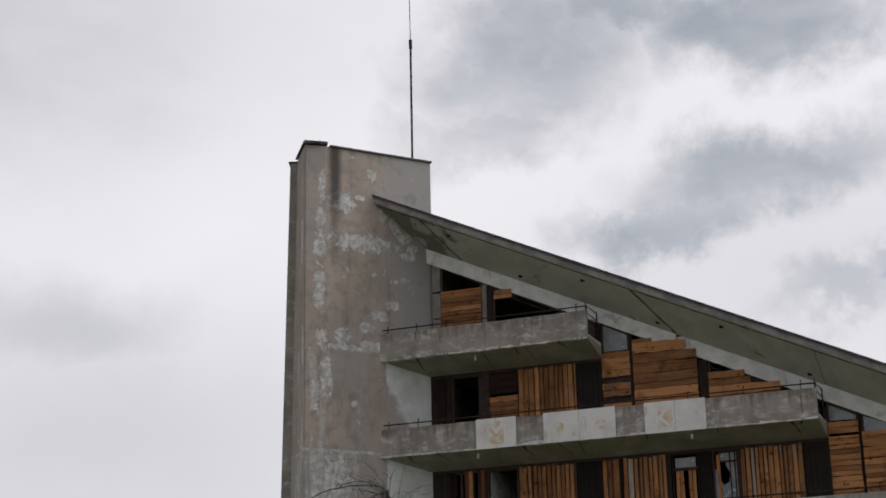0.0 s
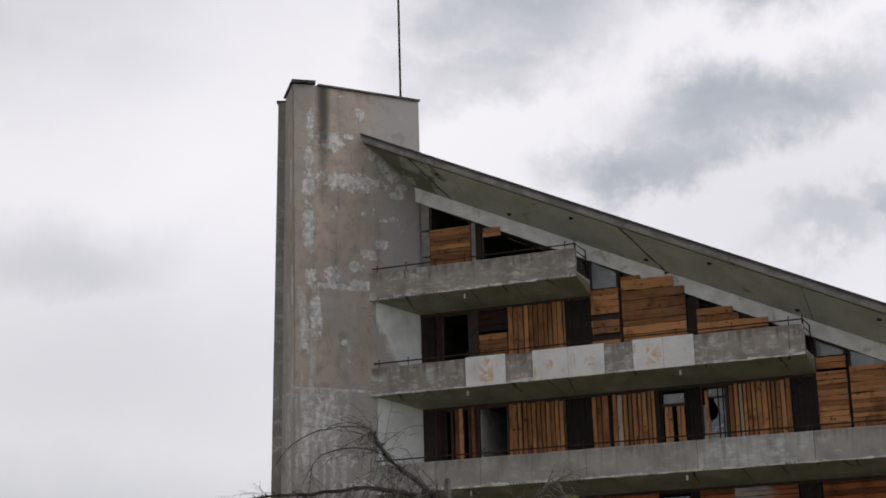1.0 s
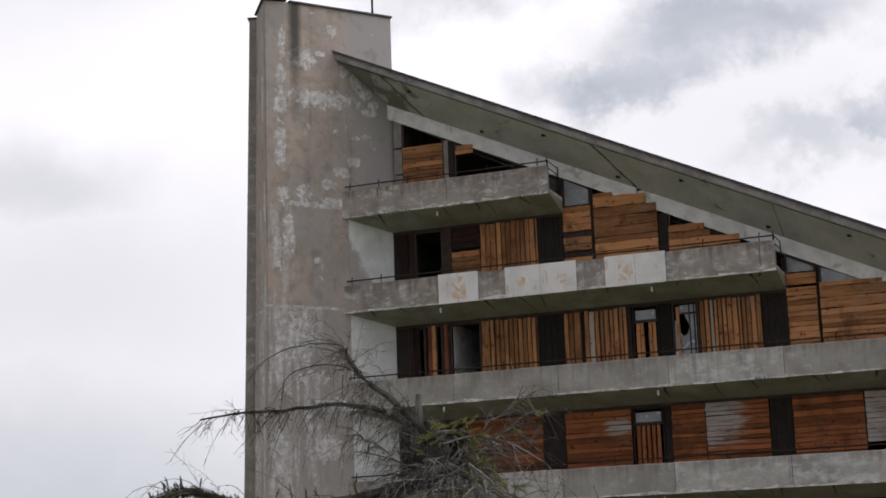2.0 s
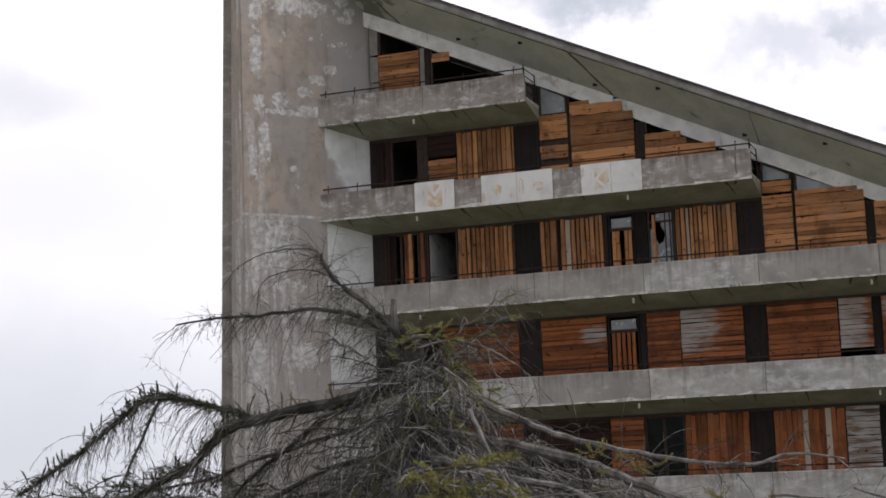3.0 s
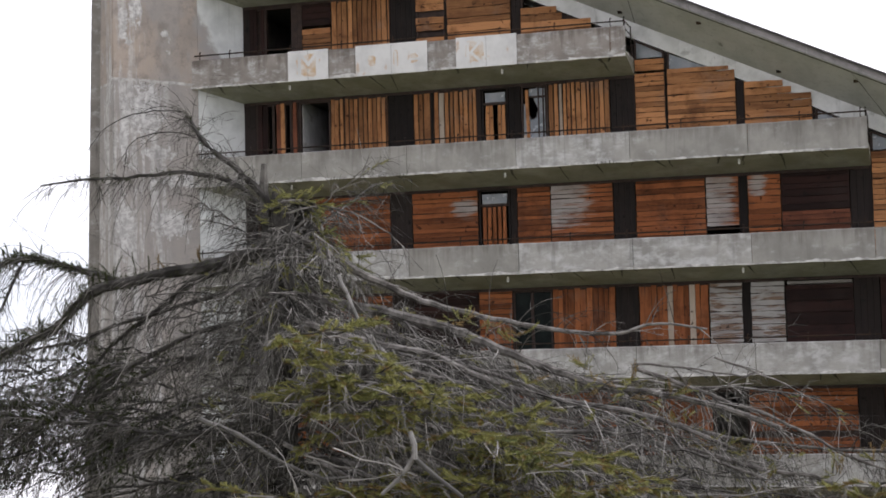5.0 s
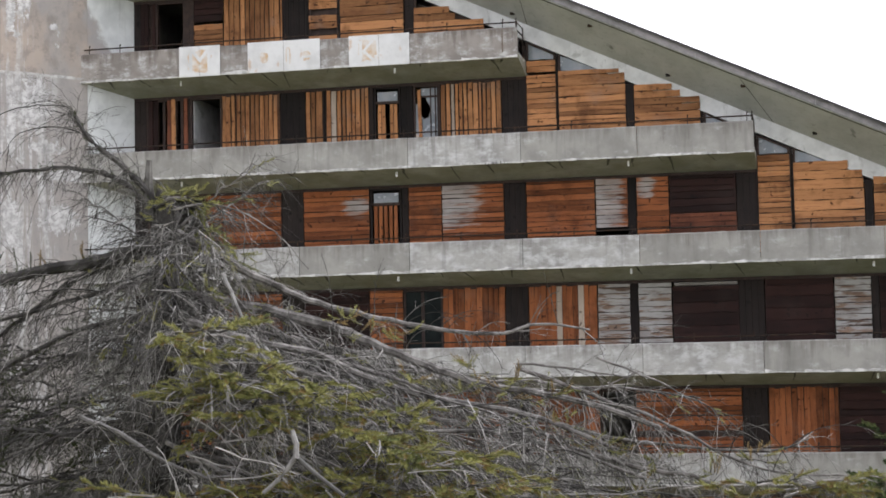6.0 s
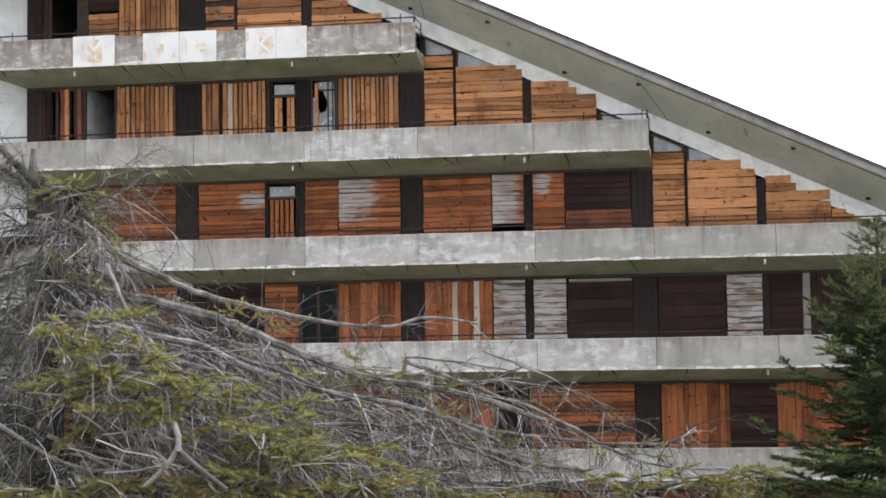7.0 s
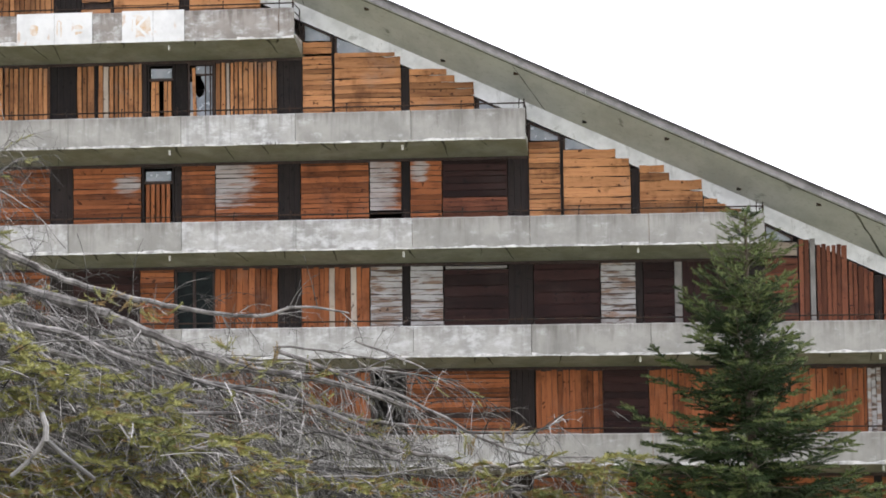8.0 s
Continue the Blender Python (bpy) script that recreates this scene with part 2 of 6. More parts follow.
def concrete_material(name, tone, paint, green=0.0, grime=0.0):
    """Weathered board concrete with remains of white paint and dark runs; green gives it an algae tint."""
    s = Mat(name, 0.9)
    a, b = tone, tuple(c * 0.72 for c in tone)
    col = s.mix(a, b, s.ramp(s.noise(1.4, 6), 0.33, 0.68))
    flake = s.noise(2.6, 8, 0.7, s.moved((0.8, 1, 1.4)), 0.25)
    mask = s.ramp(flake, 0.57 - 0.10 * paint, 0.72 - 0.06 * paint)
    smear = s.ramp(s.noise(6.0, 5, 0.65, s.moved((0.6, 1, 1.0), (2, 5, 8))), 0.34, 0.62)
    mask = s.calc("MULTIPLY", mask, smear)
    col = s.mix(col, (0.57, 0.572, 0.57), s.calc("MULTIPLY", mask, min(0.85, paint)))
    runs = s.ramp(s.noise(5.5, 4, 0.6, s.moved((1, 1, 0.05))), 0.52, 0.72)
    col = s.mix(col, tuple(c * 0.5 for c in tone), s.calc("MULTIPLY", runs, 0.45))
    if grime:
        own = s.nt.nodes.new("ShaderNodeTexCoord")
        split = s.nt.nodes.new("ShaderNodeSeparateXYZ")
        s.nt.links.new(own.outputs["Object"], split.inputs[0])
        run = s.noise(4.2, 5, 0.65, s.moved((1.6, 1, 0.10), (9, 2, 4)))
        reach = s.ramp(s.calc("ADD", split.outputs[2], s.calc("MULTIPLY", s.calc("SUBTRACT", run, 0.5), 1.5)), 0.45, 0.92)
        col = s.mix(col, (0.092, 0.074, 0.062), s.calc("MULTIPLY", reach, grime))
    if green:
        col = s.mix(col, (0.19, 0.195, 0.12), s.calc("MULTIPLY", s.ramp(s.noise(1.0, 5), 0.3, 0.65), green))
    col = s.mix(col, (0.06, 0.06, 0.055), s.calc("MULTIPLY", s.ramp(s.noise(30, 3), 0.66, 0.74), 0.5))
    return s.done(col, s.calc("ADD", s.noise(35, 5), s.calc("MULTIPLY", mask, 0.4)), 0.45, 0.012)


def wood_material(name, light, dark, along, weather=0.2, paint=None, spots=(), stain=0.3):
    """Rough boards: grain along the given axis (0: x, 2: z), a tone of its own per board, knots and greying."""
    s = Mat(name, 0.8, 0.0, 0.25)
    r = s.chance()
    shift = s.nt.nodes.new("ShaderNodeCombineXYZ")
    for i in range(3):
        s.put(s.calc("MULTIPLY", r, 37.0 + 11 * i), shift.inputs[i])
    scale = (0.45, 5, 5) if along == 0 else (5, 5, 0.45)
    grain = s.noise(2.0, 6, 0.65, s.moved(scale, shift.outputs[0]), 0.4)
    fine = s.noise(6.0, 5, 0.65, s.moved(scale, shift.outputs[0]))
    col = s.mix(light, dark, s.ramp(grain, 0.36, 0.80))
    tone = s.ramp(s.calc("FRACT", s.calc("MULTIPLY", r, 3.7)), 0.0, 1.0, 0.55, 1.15)
    col = s.mix(col, s.mix((0, 0, 0), col, tone), 1.0)
    hue = s.ramp(s.calc("FRACT", s.calc("MULTIPLY", r, 7.3)), 0.55, 0.95)
    col = s.mix(col, tuple(min(0.8, c * 1.45) for c in light), s.calc("MULTIPLY", hue, 0.45))
    col = s.mix(col, tuple(c * 0.45 for c in dark), s.calc("MULTIPLY", s.ramp(fine, 0.54, 0.72), 0.6))
    knot = s.ramp(s.noise(5.0, 2, 0.5, s.moved((1.4, 1, 1.4), shift.outputs[0])), 0.655, 0.70)
    col = s.mix(col, tuple(c * 0.22 for c in dark), s.calc("MULTIPLY", knot, 0.8))
    grey = s.ramp(s.noise(0.9, 5, 0.6, s.moved((1, 1, 1), (3, 9, 2))), 0.52, 0.72)
    col = s.mix(col, (0.25, 0.215, 0.19), s.calc("MULTIPLY", grey, weather))
    wet = s.ramp(s.noise(1.3, 6, 0.65, s.moved((1, 1, 0.8), (5, 1, 7))), 0.50, 0.68)
    col = s.mix(col, tuple(c * 0.35 for c in dark), s.calc("MULTIPLY", wet, stain))
    if paint is not None:
        worn = s.noise(2.6, 6, 0.65, s.moved((0.5, 1, 3.2), shift.outputs[0]), 0.3)
        if spots:
            near = None
            for cx, cz, rx, rz in spots:
                d = s.calc("ADD", s.calc("POWER", s.calc("DIVIDE", s.calc("SUBTRACT", s.axis(0), cx), rx), 2.0),
                           s.calc("POWER", s.calc("DIVIDE", s.calc("SUBTRACT", s.axis(2), cz), rz), 2.0))
                near = d if near is None else s.calc("MINIMUM", near, d)
            worn = s.calc("SUBTRACT", s.calc("MULTIPLY", worn, 3.4), s.calc("ADD", near, 0.95))
            flake = s.calc("MULTIPLY", s.ramp(worn, -0.30, 0.62), 0.9)
        else:
            flake = s.ramp(worn, 0.64 - 0.3 * paint, 0.74 - 0.3 * paint)
        smut = s.ramp(s.noise(3.0, 5, 0.6, s.moved((0.5, 1, 1), (6, 6, 1))), 0.4, 0.7)
        col = s.mix(col, s.mix((0.43, 0.423, 0.41), (0.29, 0.275, 0.26), smut), s.calc("MULTIPLY", flake, 0.9))
    return s.done(col, s.calc("ADD", grain, s.calc("MULTIPLY", fine, 0.5)), 0.4, 0.006)


def plain_material(name, a, b, scale=6.0, roughness=0.8, metallic=0.0, bump=0.2):
    s = Mat(name, roughness, metallic)
    col = s.mix(a, b, s.ramp(s.noise(scale, 6), 0.35, 0.66))
    return s.done(col, s.noise(scale * 5, 4), bump, 0.01)


def sign_material():
    """White sheet metal with rust that has run out of old fixings."""
    s = Mat("white_sign_paint", 0.45)
    col = s.mix((0.70, 0.70, 0.695), (0.58, 0.58, 0.575), s.ramp(s.noise(1.8, 6), 0.4, 0.7))
    rust = s.ramp(s.noise(2.3, 6, 0.6, s.moved((1.6, 1, 0.9), (4, 0, 2))), 0.58, 0.68)
    col = s.mix(col, (0.50, 0.29, 0.13), s.calc("MULTIPLY", rust, 0.5))
    return s.done(col, s.noise(20, 3), 0.1, 0.005)


def white_wall_material():
    """White paint that has come off the plaster towards the outer edge of the wall."""
    s = Mat("worn_white_wall_paint", 0.85)
    y = s.axis(1)
    part_up = s.calc("FRACT", s.calc("DIVIDE", s.calc("ADD", s.axis(2), 14.82), 2.76))
    edge = s.calc("ADD", y, s.calc("MULTIPLY", s.calc("SUBTRACT", s.noise(2.4, 6, 0.65), 0.5), 0.7))
    edge = s.calc("ADD", edge, s.calc("ADD", s.calc("MULTIPLY", part_up, 1.15), s.ramp(s.axis(2), 10.3, 9.8, 0.0, 0.6)))
    mask = s.ramp(edge, -0.32, -0.10)
    white = s.mix((0.62, 0.64, 0.63), (0.50, 0.52, 0.515), s.ramp(s.noise(2.2, 5), 0.35, 0.7))
    side = s.ramp(s.calc("ADD", s.axis(0), s.calc("MULTIPLY", s.calc("SUBTRACT", s.noise(1.5, 6), 0.5), 1.6)), -12.35, -11.75)
    bare = s.mix(s.mix((0.395, 0.338, 0.292), (0.292, 0.262, 0.238), s.ramp(s.noise(0.9, 6), 0.35, 0.68)), (0.31, 0.308, 0.308), s.calc("MULTIPLY", side, 0.7))
    col = s.mix(bare, white, mask)
    runs = s.ramp(s.noise(4.0, 4, 0.6, s.moved((1, 1, 0.08))), 0.55, 0.75)
    col = s.mix(col, (0.26, 0.26, 0.25), s.calc("MULTIPLY", runs, 0.3))
    return s.done(col, s.noise(25, 5), 0.3, 0.01)


def glass_material():
    s = Mat("dusty_window_glass", 0.12, 0.0, 0.6)
    s.b.inputs["Transmission Weight"].default_value = 0.35
    col = s.mix((0.30, 0.34, 0.38), (0.42, 0.45, 0.48), s.ramp(s.noise(3.0, 5), 0.35, 0.7))
    return s.done(col, rough=s.ramp(s.noise(4, 4), 0.3, 0.7, 0.05, 0.3))


def bark_material(name, a, b):
    s = Mat(name, 0.95, 0.0, 0.15)
    col = s.mix(a, b, s.ramp(s.noise(5.0, 5, 0.65), 0.35, 0.68))
    r = s.island()
    col = s.mix(col, tuple(c * 1.5 for c in b), s.calc("MULTIPLY", s.ramp(r, 0.6, 1.0), 0.7))
    col = s.mix(col, tuple(c * 0.6 for c in a), s.ramp(r, 0.0, 0.5, 0.8, 0.0))
    return s.done(col, s.noise(60, 4), 0.6, 0.01)


def needle_material(name, a, b, c):
    s = Mat(name, 0.8, 0.0, 0.10)
    r = s.island()
    col = s.mix(a, b, r)
    col = s.mix(col, c, s.ramp(s.noise(1.6, 4), 0.52, 0.7))
    return s.done(col)


def beam_material():
    """White paint on concrete with grey smudges and a few dark runs."""
    s = Mat("white_beam_paint", 0.85)
    col = s.mix((0.76, 0.77, 0.77), (0.60, 0.61, 0.605), s.ramp(s.noise(2.2, 6), 0.35, 0.66))
    smudge = s.ramp(s.noise(1.5, 8, 0.7, s.moved((1, 1, 1), (3, 1, 5)), 0.3), 0.56, 0.66)
    col = s.mix(col, (0.38, 0.385, 0.375), s.calc("MULTIPLY", smudge, 0.75))
    run = s.ramp(s.noise(4.5, 4, 0.6, s.moved((1, 1, 0.15), (8, 2, 2))), 0.60, 0.70)
    col = s.mix(col, (0.30, 0.30, 0.285), s.calc("MULTIPLY", run, 0.5))
    return s.done(col, s.noise(11, 5), 0.35, 0.01)


def roof_soffit_material():
    """Pale concrete underside with damp blotches, worst close to the tower."""
    s = Mat("roof_soffit_concrete", 0.92)
    col = s.mix((0.50, 0.51, 0.475), (0.40, 0.41, 0.375), s.ramp(s.noise(0.9, 6), 0.35, 0.66))
    near = s.ramp(s.axis(0), -9.3, -11.2, 0.0, 0.20)
    damp = s.ramp(s.calc("ADD", s.noise(1.3, 7, 0.65, s.moved((1, 1, 1), (3, 3, 3)), 0.4), near), 0.60, 0.70)
    col = s.mix(col, (0.085, 0.088, 0.07), s.calc("MULTIPLY", damp, 0.7))
    fine = s.ramp(s.noise(9, 6), 0.5, 0.75)
    col = s.mix(col, (0.27, 0.275, 0.24), s.calc("MULTIPLY", fine, 0.4))
    return s.done(col, s.noise(14, 5), 0.3, 0.01)


PLASTER = plaster_material()
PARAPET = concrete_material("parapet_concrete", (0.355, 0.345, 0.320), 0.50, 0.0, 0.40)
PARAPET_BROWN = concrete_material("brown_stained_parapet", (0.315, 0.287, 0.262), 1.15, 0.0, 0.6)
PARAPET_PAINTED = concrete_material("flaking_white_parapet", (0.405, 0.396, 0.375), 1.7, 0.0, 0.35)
EDGE = plain_material("crumbled_pale_edge", (0.66, 0.65, 0.635), (0.31, 0.30, 0.29), 4.5, 0.9, 0.0, 0.5)
SOFFIT = concrete_material("damp_soffit_concrete", (0.38, 0.38, 0.335), 0.15, 0.5)
ROOF_SOFFIT = roof_soffit_material()
BEAM = beam_material()
FASCIA = plain_material("roof_fascia_concrete", (0.29, 0.275, 0.278), (0.17, 0.165, 0.165), 2.0)
FLASHING = plain_material("dark_metal_flashing", (0.05, 0.048, 0.048), (0.085, 0.08, 0.08), 3.0, 0.55, 0.5)
WHITE_WALL = white_wall_material()
SIDE_CONCRETE = concrete_material("grey_side_concrete", (0.31, 0.29, 0.268), 0.7)
IRON = plain_material("rusty_black_iron", (0.02, 0.019, 0.018), (0.06, 0.035, 0.022), 9.0, 0.7, 0.5)
DARK_CLAD = wood_material("black_stained_cladding", (0.024, 0.0175, 0.0155), (0.010, 0.0088, 0.0085), 2, 0.02)
DARK_FRAME = plain_material("dark_brown_frame", (0.030, 0.020, 0.017), (0.055, 0.035, 0.028), 5.0, 0.7)
ROOM = plain_material("dirty_room_plaster", (0.16, 0.15, 0.14), (0.09, 0.085, 0.08), 1.2, 0.95)
PIPE = plain_material("white_drain_pipe", (0.70, 0.70, 0.69), (0.55, 0.55, 0.54), 9.0, 0.5)
SIGN = sign_material()
STAIN = plain_material("faded_rust_lettering", (0.58, 0.42, 0.27), (0.68, 0.66, 0.63), 4.5, 0.6)
GLASS = glass_material()
DARK_GLASS = plain_material("dark_window_glass", (0.004, 0.006, 0.006), (0.012, 0.017, 0.016), 2.0, 0.3, 0.0, 0.05)
DARK_GLASS.node_tree.nodes["Principled BSDF"].inputs["Specular IOR Level"].default_value = 0.08
TAR = plain_material("black_joint_tar", (0.055, 0.056, 0.046), (0.15, 0.15, 0.122), 6.0, 0.9)
RUST_RUN = plain_material("rust_run_on_concrete", (0.13, 0.085, 0.06), (0.24, 0.20, 0.17), 7.0, 0.9)
CRUMB = plain_material("grey_crumbled_concrete", (0.11, 0.108, 0.10), (0.20, 0.195, 0.185), 8.0, 0.95)
ROOFING = plain_material("grey_roofing_felt", (0.10, 0.10, 0.10), (0.16, 0.155, 0.15), 1.0, 0.95)
BOARD = plain_material("grey_plywood_sheet", (0.25, 0.236, 0.218), (0.17, 0.16, 0.148), 2.0, 0.85)
PINE, RED = ((0.455, 0.218, 0.092), (0.195, 0.073, 0.028)), ((0.315, 0.110, 0.040), (0.135, 0.039, 0.015))
WOOD = {}
for axis_name, along in (("h", 0), ("v", 2)):
    WOOD["pine_" + axis_name] = wood_material("weathered_pine_" + axis_name, *PINE, along, 0.34, stain=0.6)
    WOOD["red_" + axis_name] = wood_material("red_larch_" + axis_name, *RED, along, 0.15, stain=0.55)
    WOOD["dark_" + axis_name] = wood_material("dark_red_boards_" + axis_name, (0.033, 0.0138, 0.0116), (0.014, 0.0078, 0.0073), along, 0.05)
    WOOD["white_" + axis_name] = wood_material("whitewashed_boards_" + axis_name, (0.25, 0.17, 0.125), (0.14, 0.09, 0.065), along, 0.4, 0.74)
    WOOD["patch_" + axis_name] = wood_material("patchy_painted_boards_" + axis_name, *RED, along, 0.12, 0.33, ((-4.72, 6.38, 0.46, 0.30), (-2.25, 6.5, 1.1, 1.05), (1.98, 5.9, 0.62, 1.9), (3.08, 6.6, 0.30, 0.36), (4.6, 6.75, 0.3, 0.1)))
    WOOD["pale_" + axis_name] = wood_material("bleached_boards_" + axis_name, (0.50, 0.42, 0.34), (0.36, 0.28, 0.21), along, 0.3)
    WOOD["rust_" + axis_name] = wood_material("rust_brown_boards_" + axis_name, (0.20, 0.072, 0.038), (0.085, 0.030, 0.020), along, 0.1, stain=0.5)


# ---- mesh helpers ----
def part(name, bm, material, parent, label="", smooth=False):
    """Links a bmesh as one mesh object under a thing or a part."""
    me = bpy.data.meshes.new(name)
    bm.to_mesh(me)
    bm.free()
    me.materials.append(material)
    if smooth:
        for p in me.polygons:
            p.use_smooth = True
    ob = new(name, me)
    ob.parent = parent
    return tagged(ob, label) if label else ob


def box(bm, x0, x1, y0, y1, z0, z1, bevel=0.0):
    made = bmesh.ops.create_cube(bm, size=1.0)["verts"]
    for v in made:
        v.co = Vector((x0 + (v.co.x + 0.5) * (x1 - x0), y0 + (v.co.y + 0.5) * (y1 - y0), z0 + (v.co.z + 0.5) * (z1 - z0)))
    if bevel:
        edges = list({e for v in made for e in v.link_edges})
        bmesh.ops.bevel(bm, geom=edges, offset=bevel, segments=1, affect="EDGES")
    return bm


def prism(bm, outline, a, b):
    """Closes an outline of points between the two maps a and b, which place its points in space."""
    lo, hi = [bm.verts.new(a(p)) for p in outline], [bm.verts.new(b(p)) for p in outline]
    n = len(outline)
    for i in range(n):
        bm.faces.new((lo[i], lo[(i + 1) % n], hi[(i + 1) % n], hi[i]))
    bm.faces.new(lo[::-1])
    bm.faces.new(hi)
    bmesh.ops.recalc_face_normals(bm, faces=bm.faces[:])
    return bm


def rod(bm, a, b, r, sides=6):
    a, b = Vector(a), Vector(b)
    d = b - a
    m = Matrix.Translation((a + b) / 2) @ d.to_track_quat("Z", "Y").to_matrix().to_4x4()
    bmesh.ops.create_cone(bm, cap_ends=True, segments=sides, radius1=r, radius2=r, depth=d.length, matrix=m)
    return bm


# ---- the building: sizes ----
STOREY, BAY, DEPTH = 2.76, 6.0, 1.23
PARAPET_HIGH, SOFFIT_DROP = 0.78, 0.32
LEFT, RIGHT_END = -12.7, 24.0
BALCONY_Z = [10.0 + STOREY * (1 - i) for i in range(7)]
BALCONY_END = [-6.0, 0.0, 5.95, 11.9, 17.9, 23.6, 24.0]
SLOPE = 0.468


def roof_z(x):
    return 11.98 - 0.4655 * x


def head_z(x):
    return 10.64 - SLOPE * x


building = tagged(new("apartment_building"), "abandoned grey concrete apartment building with boarded windows and sloping roof", "building")
building.location = (0, 0, 0)


def ground_z(x, y):
    """The slope that falls from the viewer's terrace to the foot of the building."""
    t = min(1.0, max(0.0, (y + 41.0) / 26.0))
    far = max(0.0, math.hypot(x, y + 20) - 45.0)
    return 0.2 - 6.6 * t * t * (3 - 2 * t) - (0.22 * far if y > -60 or far > 400 else 0.04 * far) + 0.25 * noise.noise((x * 0.13, y * 0.13, 0.0))


# ---- tower ----
def make_tower():
    plan = [(-11.1, 0.12), (-13.16, -2.42), (-13.24, -2.56), (-13.74, -2.95), (-14.54, -1.87), (-14.42, -1.45), (-15.5, 0.6), (-16.0, 4.0), (-13.7, 5.2)]
    bm = bmesh.new()
    prism(bm, plan, lambda p: (p[0] - (0.45 if p[0] < -14.4 and p[1] < -1 else 0.0), p[1], -7.0), lambda p: (p[0], p[1], 19.02))
    bmesh.ops.bevel(bm, geom=[e for e in bm.edges if abs(e.verts[0].co.z - e.verts[1].co.z) > 5], offset=0.03, segments=2, affect="EDGES")
    tower = part("stair_tower", bm, PLASTER, building, "brown plastered stair tower with worn pale patches")
    # coping sheets along the top edges
    for a, b, lift in ((0, 1, 0.0), (2, 3, 0.07), (3, 4, 0.02)):
        p, q = Vector((*plan[a], 0)), Vector((*plan[b], 0))
        d = (q - p).normalized()
        n = Vector((d.y, -d.x, 0))
        if n.dot(Vector((0.3, -1, 0))) < 0 and a < 3:
            n = -n
        if a >= 3:
            n = Vector((-abs(d.y), -abs(d.x) * 0.3, 0)).normalized()
        bm = bmesh.new()
        quad = [p - d * 0.03 + n * 0.06, q + d * 0.03 + n * 0.06, q + d * 0.03 - n * 0.45, p - d * 0.03 - n * 0.45]
        prism(bm, quad, lambda v: (v.x, v.y, 19.024 + lift - (0.04 if lift > 0.05 else 0)), lambda v: (v.x, v.y, 19.075 + lift))
        part("coping", bm, FLASHING, tower)
    # a thinner grey slab stands against the far side of the tower
    side = [(-14.46, -1.40), (-14.57, -1.66), (-14.85, -1.74), (-15.1, -1.2), (-14.9, 0.2), (-14.5, -0.2)]
    bm = bmesh.new()
    prism(bm, side, lambda p: (p[0] - (0.61 if p[0] < -14.8 else 0.47), p[1], -7.0), lambda p: (p[0], p[1], 19.0))
    bmesh.ops.bevel(bm, geom=[e for e in bm.edges if abs(e.verts[0].co.z - e.verts[1].co.z) > 5], offset=0.02, segments=1, affect="EDGES")
    part("side_slab", bm, SIDE_CONCRETE, tower, "narrow grey concrete slab")
    bm = bmesh.new()
    prism(bm, [(-14.52, -1.66), (-14.88, -1.80), (-15.1, -1.2), (-14.5, -1.0)], lambda p: (p[0], p[1], 19.004), lambda p: (p[0], p[1], 19.05))
    part("coping", bm, FLASHING, tower)
    bm = bmesh.new()
    rod(bm, (-11.52, -0.25, 19.0), (-11.52, -0.25, 22.74), 0.035, 8)
    mast = part("lightning_mast", bm, IRON, building, "thin black lightning rod on the tower roof")
    bm = bmesh.new()
    rod(bm, (-11.52, -0.25, 22.70), (-11.52, -0.25, 22.98), 0.055, 8)
    part("mast_clamp", bm, IRON, mast)
    bm = bmesh.new()
    rod(bm, (-11.52, -0.25, 22.9), (-11.55, -0.25, 26.0), 0.013, 6)
    part("mast_tip", bm, IRON, mast)
    # painted strips of the tower wall inside the balconies
    u = Vector((-13.16 + 11.1, -2.42 - 0.12, 0)).normalized()
    n = Vector((-u.y, u.x, 0))
    n = n if n.x > 0 else -n
    for i in range(1, 6):
        bm = bmesh.new()
        z0, z1 = BALCONY_Z[i] + 0.3, BALCONY_Z[i - 1] + 0.02
        p, q = Vector((-11.05, 0.17, 0)), Vector((-11.1, 0.12, 0)) + u * 1.55
        quad = [p + n * 0.012, q + n * 0.012, q - n * 0.05, p - n * 0.05]
        prism(bm, quad, lambda v: (v.x, v.y, z0), lambda v: (v.x, v.y, z1))
        part("painted_wall_strip", bm, WHITE_WALL, tower, "worn white paint on the tower wall")


make_tower()


